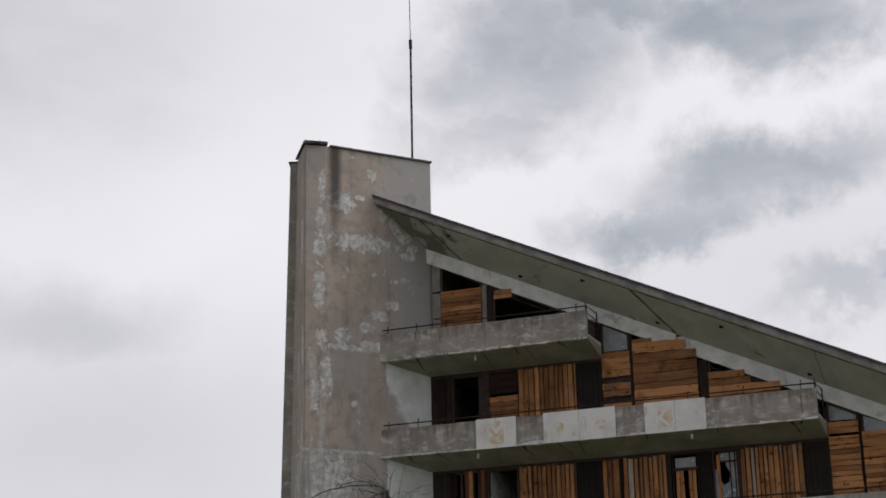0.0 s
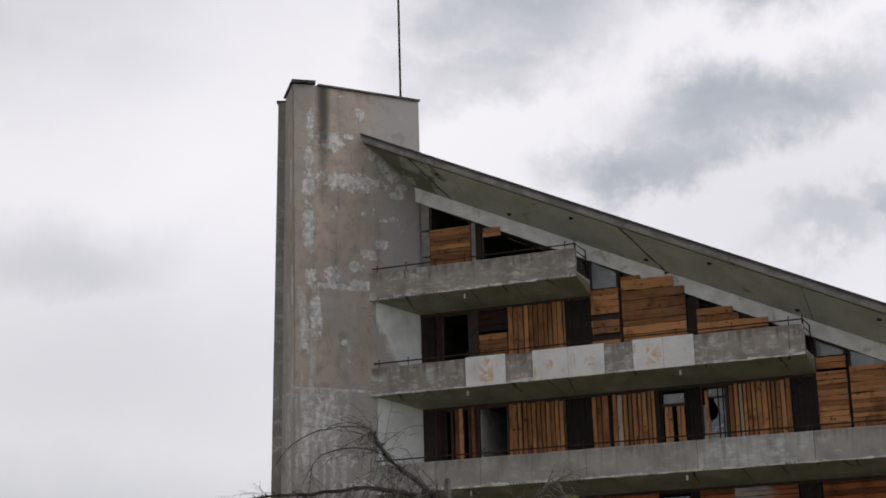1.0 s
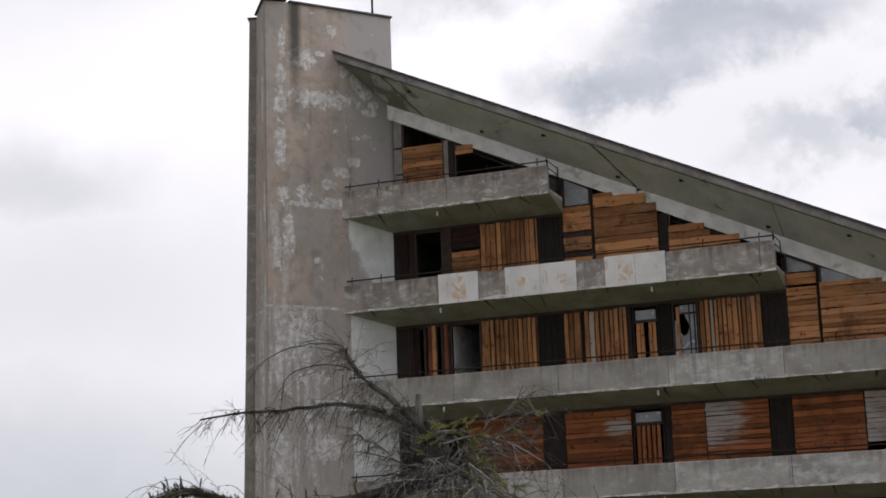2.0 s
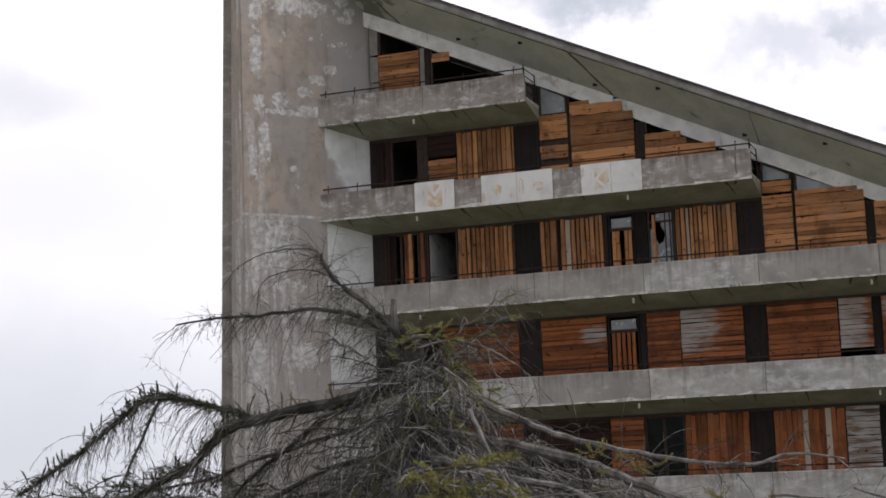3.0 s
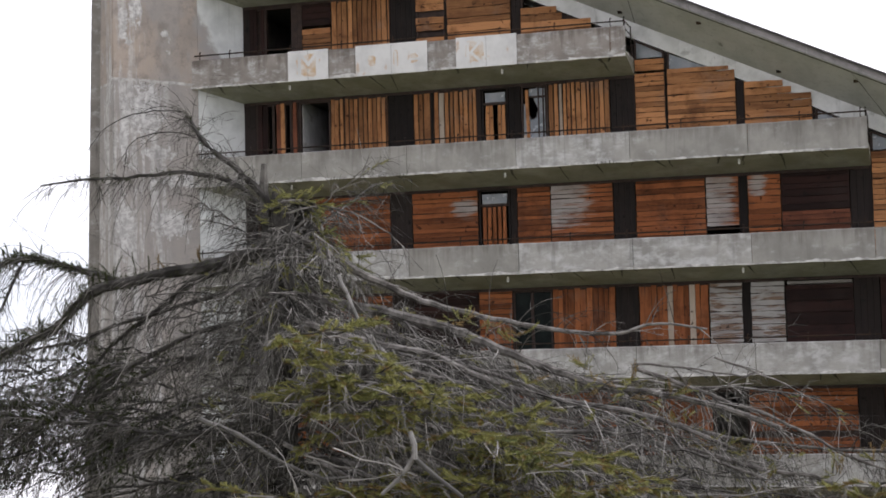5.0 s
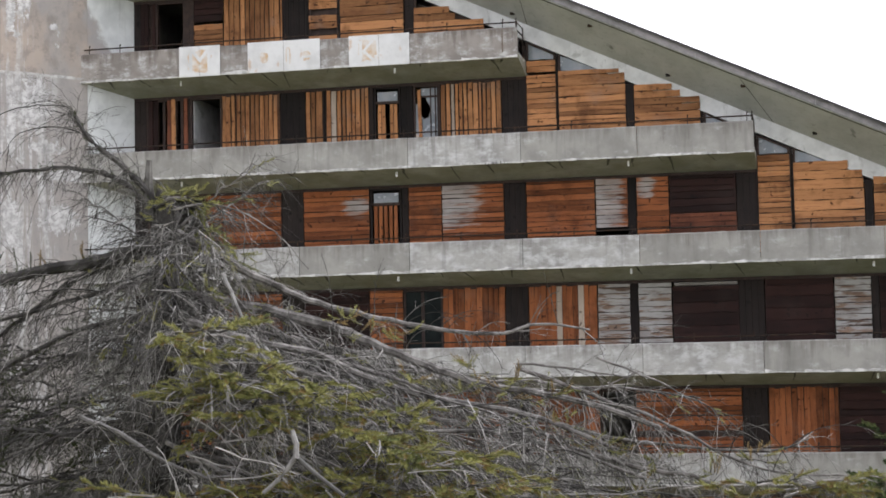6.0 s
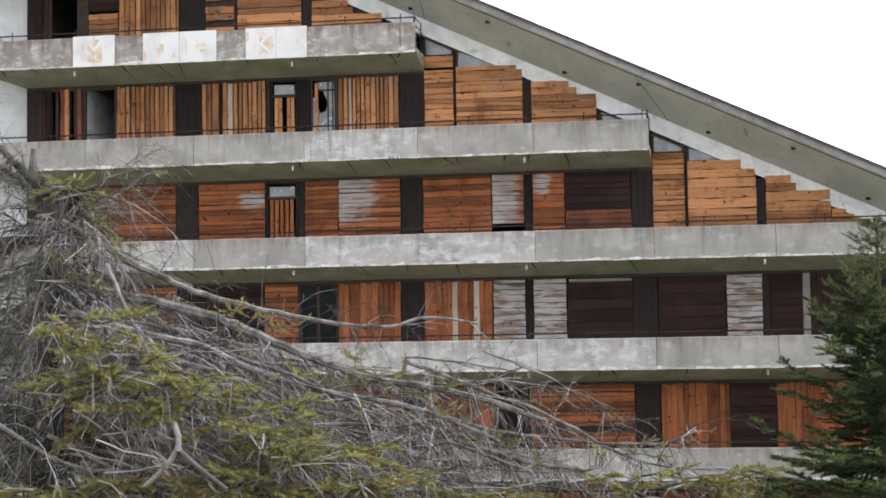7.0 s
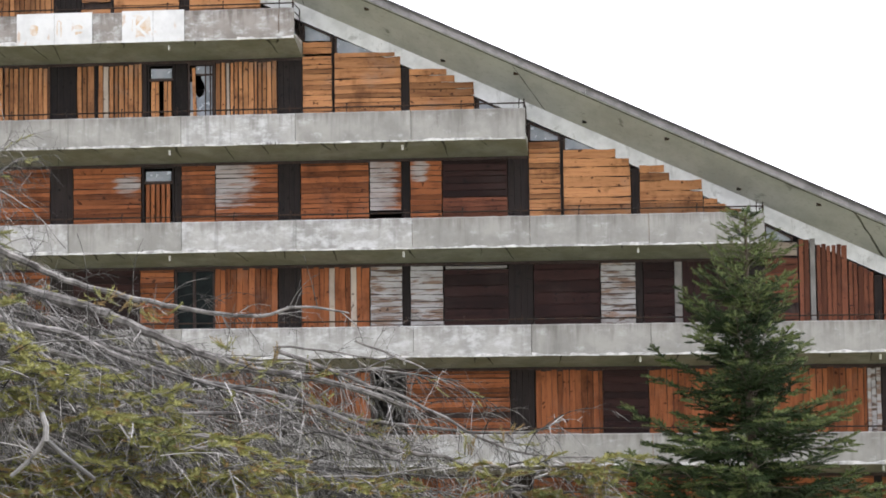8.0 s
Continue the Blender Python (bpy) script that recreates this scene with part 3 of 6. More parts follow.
# ---- roof ----
def make_roof():
    x0, x1 = -12.95, RIGHT_END + 1.0
    bm = bmesh.new()
    prism(bm, [(-1.31, -0.02), (-1.31, -0.215), (0.0, -0.89), (6.0, -0.89), (6.0, -0.02)],
          lambda p: (x0, p[0], roof_z(x0) + p[1]), lambda p: (x1, p[0], roof_z(x1) + p[1]))
    roof = part("sloping_roof", bm, ROOF_SOFFIT, building, "sloping concrete roof with a wide stained soffit")
    n = 13
    for i in range(n):
        bm = bmesh.new()
        a = x0 + (x1 - x0) * i / n
        b = x0 + (x1 - x0) * (i + 1) / n - 0.012
        dz = 0.006 * math.sin(i * 2.1)
        prism(bm, [(-1.345, 0.015), (-1.345, -0.20), (-1.312, -0.20), (-1.312, 0.015)],
              lambda p: (a, p[0], roof_z(a) + p[1] + dz), lambda p: (b, p[0], roof_z(b) + p[1] + dz))
        part("fascia_board", bm, FASCIA, roof)
    bm = bmesh.new()
    prism(bm, [(-1.40, 0.045), (-1.40, -0.02), (-1.385, -0.02), (-1.385, 0.03), (-0.9, 0.03), (-0.9, 0.045)],
          lambda p: (x0, p[0], roof_z(x0) + p[1]), lambda p: (x1, p[0], roof_z(x1) + p[1]))
    part("edge_flashing", bm, FLASHING, roof, "dark metal flashing")
    bm = bmesh.new()
    prism(bm, [(-0.9, 0.02), (6.0, 0.02), (6.0, -0.015), (-0.9, -0.015)], lambda p: (x0, p[0], roof_z(x0) + p[1]), lambda p: (x1, p[0], roof_z(x1) + p[1]))
    part("roofing_felt", bm, ROOFING, roof)
    # sloping white beam over the windows, with a broken place
    bm = bmesh.new()
    a = -11.3
    for b in (-3.86, -3.42, x1):
        drop = 0.0 if b != -3.42 else 0.05
        prism(bm, [(-0.03 + drop, -0.892), (-0.03 + drop, -1.33), (0.25, -1.33), (0.25, -0.892)],
              lambda p: (a, p[0], roof_z(a) + p[1]), lambda p: (b, p[0], roof_z(b) + p[1]))
        a = b
    part("roof_beam", bm, BEAM, building, "white painted sloping concrete beam")

    def soffit_at(x, y):
        f = (y + 1.31) / 1.31
        return roof_z(x) - 0.215 - 0.675 * f

    # dark joints that cross the soffit, and small iron stubs in it
    for xa, xb, w in ((-10.9, -10.1, 0.05), (-4.75, -3.85, 0.06), (0.02, 0.06, 0.014), (5.6, 6.4, 0.018), (14.1, 15.0, 0.05)):
        bm = bmesh.new()
        pts = []
        for k in range(9):
            f = k / 8
            x, y = xa + (xb - xa) * f, -1.29 + 1.26 * f
            wob = (0.07 if w > 0.03 else 0.015) * noise.noise((xa * 3, 5, f * 6))
            pts.append((x + wob, y, w * (0.7 + 0.6 * noise.noise((f * 5, xa, 1.0)))))
        for p, q in zip(pts, pts[1:]):
            vs = [(p[0] - p[2], p[1]), (p[0] + p[2], p[1]), (q[0] + q[2], q[1]), (q[0] - q[2], q[1])]
            prism(bm, vs, lambda v: (v[0], v[1], soffit_at(*v) - 0.008), lambda v: (v[0], v[1], soffit_at(*v) + 0.01))
        part("soffit_joint", bm, TAR if w > 0.03 else CRUMB, roof, "dark joint across the soffit")
    # dark strip added behind the fascia, for the dark line of its lower edge
    bm = bmesh.new()
    prism(bm, [(-1.295, 0.0), (-1.255, 0.0), (-1.255, 0.012), (-1.295, 0.012)], lambda p: (x0, p[0], soffit_at(x0, p[0]) + p[1] - 0.007), lambda p: (x1, p[0], soffit_at(x1, p[0]) + p[1] - 0.007))
    part("fascia_edge_line", bm, TAR, roof, "dark line along the lower edge of the fascia")
    rng = random.Random(4)
    for k in range(17):
        x, y = -10.0 + k * 1.95 + rng.uniform(-0.2, 0.2), (-0.25 if k % 2 else -1.0)
        bm = bmesh.new()
        z = soffit_at(x, y)
        box(bm, x - 0.06, x + 0.06, y - 0.03, y + 0.03, z - 0.05, z + 0.03, 0.01)
        part("iron_stub", bm, IRON, roof)


make_roof()


# ---- balconies ----
def make_panel(seed, length, height):
    """A parapet panel with a slightly uneven face and a broken lower lip."""
    rng = random.Random(seed)
    bm = bmesh.new()
    n = max(4, int(length / 0.22))
    rows = ((0.0, 0.0), (0.0, height - 0.03), (0.025, height), (0.11, height), (0.12, height - 0.02), (0.12, 0.0))
    rings = []
    for i in range(n + 1):
        f = i / n
        ring = []
        for j, (y, z) in enumerate(rows):
            wob = 0.012 * noise.noise((f * length * 1.7, seed * 3.1, z * 2))
            ring.append(bm.verts.new((f * length, y + wob, z + (rng.uniform(-0.006, 0.006) if z > 0.3 else 0))))
        rings.append(ring)
    m = len(rows)
    for a, b in zip(rings, rings[1:]):
        for j in range(m):
            bm.faces.new((a[j], b[j], b[(j + 1) % m], a[(j + 1) % m]))
    bm.faces.new(rings[0])
    bm.faces.new(rings[-1][::-1])
    bmesh.ops.recalc_face_normals(bm, faces=bm.faces[:])
    return bm


def make_lip(seed, length):
    """The pale, crumbled drip edge under a parapet."""
    rng = random.Random(seed)
    bm = bmesh.new()
    n = max(6, int(length / 0.1))
    rings = []
    for i in range(n + 1):
        f = i / n
        up = max(0.004, 0.028 + 0.05 * noise.noise((f * length * 1.9, seed, 0.5)) + rng.uniform(-0.02, 0.02))
        out = max(0.003, 0.012 + 0.018 * noise.noise((f * length * 2.2, seed, 4.5)))
        dn = 0.012 * noise.noise((f * length * 4.0, seed, 9.5))
        rings.append([bm.verts.new((f * length, *p)) for p in ((-out, -0.02 + dn), (-out, up), (0.03, up + 0.015), (0.12, -0.02 + dn))])
    for a, b in zip(rings, rings[1:]):
        for j in range(4):
            bm.faces.new((a[j], b[j], b[(j + 1) % 4], a[(j + 1) % 4]))
    bm.faces.new(rings[0])
    bm.faces.new(rings[-1][::-1])
    bmesh.ops.recalc_face_normals(bm, faces=bm.faces[:])
    return bm


def make_balcony(i):
    z, end = BALCONY_Z[i], BALCONY_END[i]
    bm = bmesh.new()
    x0 = -12.25
    prism(bm, [(-DEPTH + 0.01, 0.0), (0.0, -SOFFIT_DROP), (0.3, -SOFFIT_DROP), (0.3, -0.02), (-DEPTH + 0.01, 0.09)],
          lambda p: (x0, p[0], z + p[1]), lambda p: (end, p[0], z + p[1]))
    balcony = part("balcony", bm, SOFFIT, building, "long concrete balcony with a stained sloping soffit")
    # parapet in panels of about three metres, ends on the column lines
    joints = [x0 - 0.05]
    x = -9.0 + 0.02
    while x < end - 0.6:
        joints.append(x)
        x += 3.0
    joints.append(end)
    for k, (a, b) in enumerate(zip(joints, joints[1:])):
        painted = (i, k) in ((2, 3), (3, 1), (3, 4), (3, 3), (4, 4), (4, 5), (5, 5), (4, 3))
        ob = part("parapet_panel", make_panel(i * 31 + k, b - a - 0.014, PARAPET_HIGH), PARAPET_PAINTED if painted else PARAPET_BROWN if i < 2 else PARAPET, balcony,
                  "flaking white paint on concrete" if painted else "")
        ob.location = (a, -DEPTH, z)
        ob = part("drip_edge", make_lip(i * 17 + k, b - a - 0.014), EDGE, balcony)
        ob.location = (a, -DEPTH, z)
    # side wall of the parapet at the free end
    bm = bmesh.new()
    prism(bm, [(-DEPTH + 0.12, 0.0), (0.0, -SOFFIT_DROP + 0.02), (0.0, 0.12), (-DEPTH + 0.12, 0.12)],
          lambda p: (end - 0.12, p[0], z + p[1]), lambda p: (end - 0.004, p[0], z + p[1]))
    part("end_edge", bm, EDGE, balcony)
    # railing
    top = z + PARAPET_HIGH + 0.135
    bm = bmesh.new()
    rod(bm, (x0 - 0.02, -1.15, top), (end - 0.03, -1.15, top), 0.019)
    for drop in (0.0, 0.2, 0.4, 0.6):
        rod(bm, (end - 0.03, -1.15, top - drop), (end - 0.03, -0.22, top - drop), 0.014)
    rod(bm, (end - 0.03, -0.22, top + 0.03), (end - 0.03, -0.22, z + 0.05), 0.018)
    rod(bm, (end - 0.03, -1.15, top + 0.03), (end - 0.03, -1.15, z + 0.05), 0.018)
    part("handrail", bm, IRON, balcony, "thin black iron rail")
    posts = [x0 + 0.25 + 0.02]
    while posts[-1] < end - 1.2:
        posts.append(posts[-1] + (0.9 if i < 2 and posts[-1] < -10 else 1.48))
    for x in posts + [end - 0.05]:
        bm = bmesh.new()
        rod(bm, (x, -1.15, z + PARAPET_HIGH - 0.03), (x, -1.15, top + 0.075), 0.013)
        rod(bm, (x, -1.15, top + 0.07), (x + 0.02, -1.15, top + 0.1), 0.02)
        part("rail_post", bm, IRON, balcony)
    # short white drain pipes under the soffit
    for x in (-9.4, -3.37, 2.75, 8.74, 14.7, 20.7):
        if x < end - 0.5:
            bm = bmesh.new()
            rod(bm, (x, -0.93, z - 0.20), (x, -0.93, z + 0.0), 0.032, 8)
            part("drain_pipe", bm, PIPE, balcony, "short white drain pipe")
    # dark crumbs and drips along the broken lower edge, its jagged shadow line modelled with them
    if i < 3:
        rng = random.Random(40 + i)
        bm = bmesh.new()
        x = x0 + 0.3
        while x < end - 0.1:
            if noise.noise((x * 0.7, i * 5.0, 2.0)) > (0.0 if i == 0 else 0.2):
                w, h = rng.uniform(0.012, 0.035), rng.uniform(0.02, 0.085)
                box(bm, x, x + w, -DEPTH - 0.046, -DEPTH - 0.030, z - 0.03, z - 0.03 + h)
            x += rng.uniform(0.05, 0.12)
        tagged(part("edge_crumbs_and_shadow", bm, CRUMB, balcony), "dark crumbled and shadowed spots along the lower edge", kind="stuff")
    # dark runs of old sealing under the edge, uneven in length and width
    rng = random.Random(70 + i)
    x = -11.4
    while x < end - 0.4:
        bm = bmesh.new()
        lean, long, w = rng.uniform(-0.12, 0.2), rng.uniform(0.12, 0.55) if rng.random() < 0.6 else rng.uniform(0.5, 1.1), rng.uniform(0.008, 0.05)
        zs = lambda y: z - SOFFIT_DROP * (y + DEPTH) / DEPTH
        near, far = [], []
        for k in range(7):
            f = k / 6
            half = w * (1.0 - 0.75 * f) * (1 + 0.7 * noise.noise((x * 3, f * 4, i)))
            mid = x + lean * f + 0.04 * noise.noise((x, f * 3, 7.0 + i))
            near.append((mid - half, -DEPTH + 0.02 + long * f))
            far.append((mid + half, -DEPTH + 0.02 + long * f))
        prism(bm, near + far[::-1], lambda v: (v[0], v[1], zs(v[1]) - 0.006), lambda v: (v[0], v[1], zs(v[1]) + 0.004))
        part("tar_run", bm, TAR, balcony)
        x += rng.choice((0.3, 0.6, 0.98, 0.98, 1.3, 1.9))
    # rust that has run down the parapet from the rail posts
    if i < 2:
        for x in posts:
            if rng.random() < 0.75 and not (i == 1 and -9.4 < x < -2.8):
                bm = bmesh.new()
                long, w = rng.uniform(0.15, 0.6), rng.uniform(0.007, 0.016)
                box(bm, x - w, x + w, -DEPTH - 0.016, -DEPTH + 0.02, z + PARAPET_HIGH - 0.05 - long, z + PARAPET_HIGH - 0.03)
                part("rust_run", bm, RUST_RUN, balcony)


for i in range(7):
    make_balcony(i)


# ---- sign on the second balcony: three white sheets, white letters with rust round them ----
def letter(text, size, x, z, y, parent):
    curve = bpy.data.curves.new("letter", "FONT")
    curve.body, curve.size, curve.extrude, curve.align_x = text, size, 0.002, "CENTER"
    source = bpy.data.objects.new("letter_source", curve)
    me = bpy.data.meshes.new_from_object(source)
    bpy.data.objects.remove(source)
    me.materials.clear()
    me.materials.append(SIGN)
    ob = new("letter", me)
    ob.matrix_basis = pose(x, y, z, 90)
    ob.parent = parent
    return ob


def make_sign():
    z = BALCONY_Z[1]
    front = -DEPTH - 0.050
    sheets = ((-9.31, -8.14, (("M", 0.98, 0.60, 0.06, 0.36, 0.66),)),
              (-7.35, -5.33, (("D", 0.72, 0.46, 0.22, 0.11, 0.36), ("I", 0.72, 1.14, 0.14, 0.07, 0.48), ("E", 0.72, 1.62, 0.22, 0.15, 0.26))),
              (-4.53, -2.88, (("K", 0.84, 0.50, 0.10, 0.26, 0.60),)))
    for x0, x1, letters in sheets:
        bm = bmesh.new()
        box(bm, x0, x1, front, front + 0.022, z - 0.03, z + PARAPET_HIGH + 0.02, 0.004)
        sign = tagged(part("sign_panel", bm, SIGN, None), "white sheet metal sign panel with rusty faded lettering on the balcony", "sign", "sign panels on the balcony")
        bm = bmesh.new()
        box(bm, (x0 + x1) / 2 - 0.004, (x0 + x1) / 2 + 0.004, front - 0.002, front + 0.01, z - 0.02, z + PARAPET_HIGH + 0.01)
        part("sheet_seam", bm, BOARD, sign)
        for k, (text, size, at, low, half, tall) in enumerate(letters):
            # rust that has spread round the letter, with an uneven rim
            rng = random.Random(50 + k + int(x0 * 10))
            bm = bmesh.new()
            ring = []
            for a in range(28):
                f = rng.uniform(0.8, 1.08)
                c, d = math.cos(a * math.tau / 28), math.sin(a * math.tau / 28)
                ring.append((x0 + at + half * f * math.copysign(abs(c) ** 0.6, c), z + low + tall / 2 + tall / 2 * f * math.copysign(abs(d) ** 0.6, d)))
            prism(bm, ring, lambda p: (p[0], front - 0.002, p[1]), lambda p: (p[0], front + 0.002, p[1]))
            part("rust_mark", bm, STAIN, sign)
            letter(text, size, x0 + at, z + 0.08, front - 0.005, sign)


make_sign()


# ---- rooms behind the windows ----
def make_rooms():
    for i in range(7):
        z = BALCONY_Z[i]
        end = min(RIGHT_END, BALCONY_END[i] + 5.2)
        bm = bmesh.new()
        box(bm, -11.0, BALCONY_END[i] - 0.01, 0.302, 5.0, z - SOFFIT_DROP, z - 0.02)
        part("floor_slab", bm, ROOM, building)
        for k in range(-1, 5):
            x = BAY * k - 0.35
            top = min(z + STOREY - SOFFIT_DROP - 0.004, roof_z(x + 0.2) - 0.95)
            if x < end and top > z + 0.3:
                bm = bmesh.new()
                box(bm, x - 0.1, x + 0.1, 0.3, 4.99, z - 0.015, top)
                part("room_wall", bm, ROOM, building)
    bm = bmesh.new()
    box(bm, -9.66, -9.50, 0.302, 3.2, BALCONY_Z[2] - 0.012, BALCONY_Z[1] - SOFFIT_DROP - 0.004)
    part("partition_wall", bm, BEAM, building, "white painted partition behind an open window")
    bm = bmesh.new()
    prism(bm, [(0.14, -6.5), (5.0, -6.5), (5.0, roof_z(-11.0) - 0.92), (0.14, roof_z(-11.0) - 0.92)], lambda p: (-11.12 - 0.42 * p[0] + 0.03, p[0], p[1]), lambda p: (-11.0, p[0], p[1]))
    part("room_wall", bm, ROOM, building)
    bm = bmesh.new()
    pts = [(-13.0, -6.5), (RIGHT_END, -6.5), (RIGHT_END, roof_z(RIGHT_END) - 0.92), (-10.9, roof_z(-10.9) - 0.92), (-13.0, roof_z(-10.9) - 0.92)]
    prism(bm, pts, lambda p: (p[0], 5.0, p[1]), lambda p: (p[0], 5.25, p[1]))
    part("rear_wall", bm, ROOM, building)
    bm = bmesh.new()
    box(bm, RIGHT_END, RIGHT_END + 0.3, -0.0, 5.25, -6.5, 0.3)
    part("end_wall", bm, PLASTER, building)


make_rooms()


# ---- window wall ----
def unit_plank(seed, along):
    """A board of unit size with sawn, slightly wavy long edges."""
    rng = random.Random(seed)
    bm = bmesh.new()
    rings = []
    n = 5
    for i in range(n + 1):
        u = i / n - 0.5
        lo, hi = -0.5 + rng.uniform(-0.05, 0.07), 0.5 + rng.uniform(-0.07, 0.05)
        skew = rng.uniform(-0.2, 0.2)
        ring = [(u, -0.5 + skew, lo), (u, -0.5 + skew, hi), (u, 0.5, hi), (u, 0.5, lo)]
        if along == 2:
            ring = [(z, y, x) for x, y, z in ring]
        rings.append([bm.verts.new(p) for p in ring])
    for p, q in zip(rings, rings[1:]):
        for j in range(4):
            bm.faces.new((p[j], q[j], q[(j + 1) % 4], p[(j + 1) % 4]))
    bm.faces.new(rings[0])
    bm.faces.new(rings[-1][::-1])
    bmesh.ops.recalc_face_normals(bm, faces=bm.faces[:])
    me = bpy.data.meshes.new("plank")
    bm.to_mesh(me)
    bm.free()
    return me


PLANK_MESHES = {}
PLANK_COUNT = [0]


def plank(parent, kind, cx, cy, cz, sx, sy, sz, turn):
    """One board: one of a few shared unit meshes per wood, scaled to its size."""
    PLANK_COUNT[0] += 1
    key = (kind, (PLANK_COUNT[0] * 7) % 6)
    if key not in PLANK_MESHES:
        PLANK_MESHES[key] = unit_plank(key[1] + 1, 0 if kind.endswith("_h") else 2)
        PLANK_MESHES[key].materials.append(WOOD[kind])
    ob = new("plank", PLANK_MESHES[key])
    ob.matrix_basis = Matrix.LocRotScale((cx, cy, cz), Euler((0, turn, 0)), (sx, sy, sz))
    ob.parent = parent
    return ob


def frame_part(x0, x1, z0, z1, filled=True, sloped=False):
    """A dark frame round an opening, with a felt sheet behind the boards where it is boarded."""
    bm = bmesh.new()
    w = 0.05
    ta, tb = (min(z1, head_z(x0)), min(z1, head_z(x1))) if sloped else (z1, z1)
    tb = max(tb, z0 + 0.1)
    prism(bm, [(x0, z0), (x0 + w, z0), (x0 + w, ta - 0.01), (x0, ta)], lambda p: (p[0], 0.0, p[1]), lambda p: (p[0], 0.12, p[1]))
    prism(bm, [(x1 - w, z0), (x1, z0), (x1, tb), (x1 - w, tb + 0.005)], lambda p: (p[0], 0.0, p[1]), lambda p: (p[0], 0.12, p[1]))
    prism(bm, [(x0 + w, ta - w), (x1 - w, tb - w), (x1 - w, tb), (x0 + w, ta)], lambda p: (p[0], 0.0, p[1]), lambda p: (p[0], 0.12, p[1]))
    if filled:
        prism(bm, [(x0 + w, z0), (x1 - w, z0), (x1 - w, tb - w), (x0 + w, ta - w)], lambda p: (p[0], 0.06, p[1]), lambda p: (p[0], 0.10, p[1]))
    return bm


def boards(x0, x1, z0, z1, kind, pitch=0.16, seed=0, sloped=False, missing=(), label="", faded=(), courses=()):
    """A boarded window: frame, felt and single boards, which follow the roof slope in steps."""
    rng = random.Random(seed)
    win = part("boarded_window", frame_part(x0, x1, z0, z1, True, sloped), DARK_FRAME, building, label or "window boarded up with rough planks")
    lying = kind.endswith("_h")
    a, b = (z0, z1) if lying else (x0, x1)
    n = max(1, round((b - a) / pitch))
    step = (b - a) / n
    k, pos = 0, a
    # courses: boards of given height and right end, from the top down; plain ones fill the rest
    for tall, end in courses:
        b -= tall
        gap = rng.choice((0.010, 0.014, 0.018))
        plank(win, kind, (x0 + end) / 2, -0.056 + rng.uniform(-0.010, 0.008), b + tall / 2, end - x0, 0.026, tall - gap, rng.uniform(-0.008, 0.008))
    while pos < b - 0.03:
        size = min(step * rng.uniform(0.82, 1.2), b - pos)
        if b - pos - size < 0.05:
            size = b - pos
        mid, gap = pos + size / 2, rng.choice((0.008, 0.010, 0.014, 0.022)) * (0.6 if kind == "red_v" else 2.3 if kind == "pine_v" else 1.15)
        if k not in missing:
            y = (-0.056 if lying and (sloped or courses) else -0.028) + rng.uniform(-0.012, 0.010)
            if lying:
                xa, xb = x0 + rng.uniform(-0.006, 0.012), x1 + rng.uniform(-0.012, 0.006)
                if sloped:
                    xb = min(xb, (10.64 - (pos + size * 0.35)) / SLOPE + rng.uniform(0.02, 0.16))
                if xb - xa > 0.15:
                    plank(win, kind, (xa + xb) / 2, y, mid, xb - xa, 0.026, size - gap, rng.uniform(-0.006, 0.006))
            else:
                top = (min(z1, head_z(mid)) if sloped else z1) - rng.uniform(-0.01, 0.04)
                low = z0 + rng.uniform(0, 0.05)
                if top - low > 0.15:
                    plank(win, "pale_v" if k in faded else kind, mid, y, (top + low) / 2, size - gap, 0.026, top - low, rng.uniform(-0.006, 0.006))
        pos += size
        k += 1
    return win


def column(x0, x1, z0, z1, material=None):
    bm = bmesh.new()
    n = max(1, round((x1 - x0) / 0.16))
    for k in range(n):
        a, b = x0 + (x1 - x0) * k / n, x0 + (x1 - x0) * (k + 1) / n - 0.004
        box(bm, a, b, -0.01 + 0.002 * (k % 2), 0.2, z0, min(z1, head_z(x1) + 0.02), 0.003)
    return part("column_cladding", bm, material or DARK_CLAD, building, "" if material else "black stained vertical cladding")


def opening(x0, x1, z0, z1, sloped=False, bars=()):
    win = part("open_window", frame_part(x0, x1, z0, z1, False, sloped), DARK_FRAME, building, "empty window opening with a dark frame")
    for x in bars:
        bm = bmesh.new()
        box(bm, x - 0.04, x + 0.04, 0.01, 0.08, z0, z1 - 0.05, 0.006)
        part("mullion", bm, DARK_FRAME, win)
    return win


def pane(x0, x1, z0, z1, sloped=False):
    win = part("glazed_window", frame_part(x0, x1, z0, z1, False, sloped), DARK_FRAME, building, "dusty window pane under the roof beam")
    ta, tb = (min(z1, head_z(x0)), min(z1, head_z(x1))) if sloped else (z1, z1)
    tb = max(tb, z0 + 0.08)
    bm = bmesh.new()
    prism(bm, [(x0 + 0.05, z0 + 0.02), (x1 - 0.05, z0 + 0.02), (x1 - 0.05, max(tb - 0.05, z0 + 0.04)), (x0 + 0.05, ta - 0.05)],
          lambda p: (p[0], 0.05, p[1]), lambda p: (p[0], 0.058, p[1]))
    part("pane", bm, GLASS, win)
    return win


def sheet(x0, x1, z0, z1, y=-0.02):
    bm = bmesh.new()
    box(bm, x0, x1, y, y + 0.02, z0, z1, 0.003)
    return part("plywood_sheet", bm, BOARD, building, "grey plywood sheet")


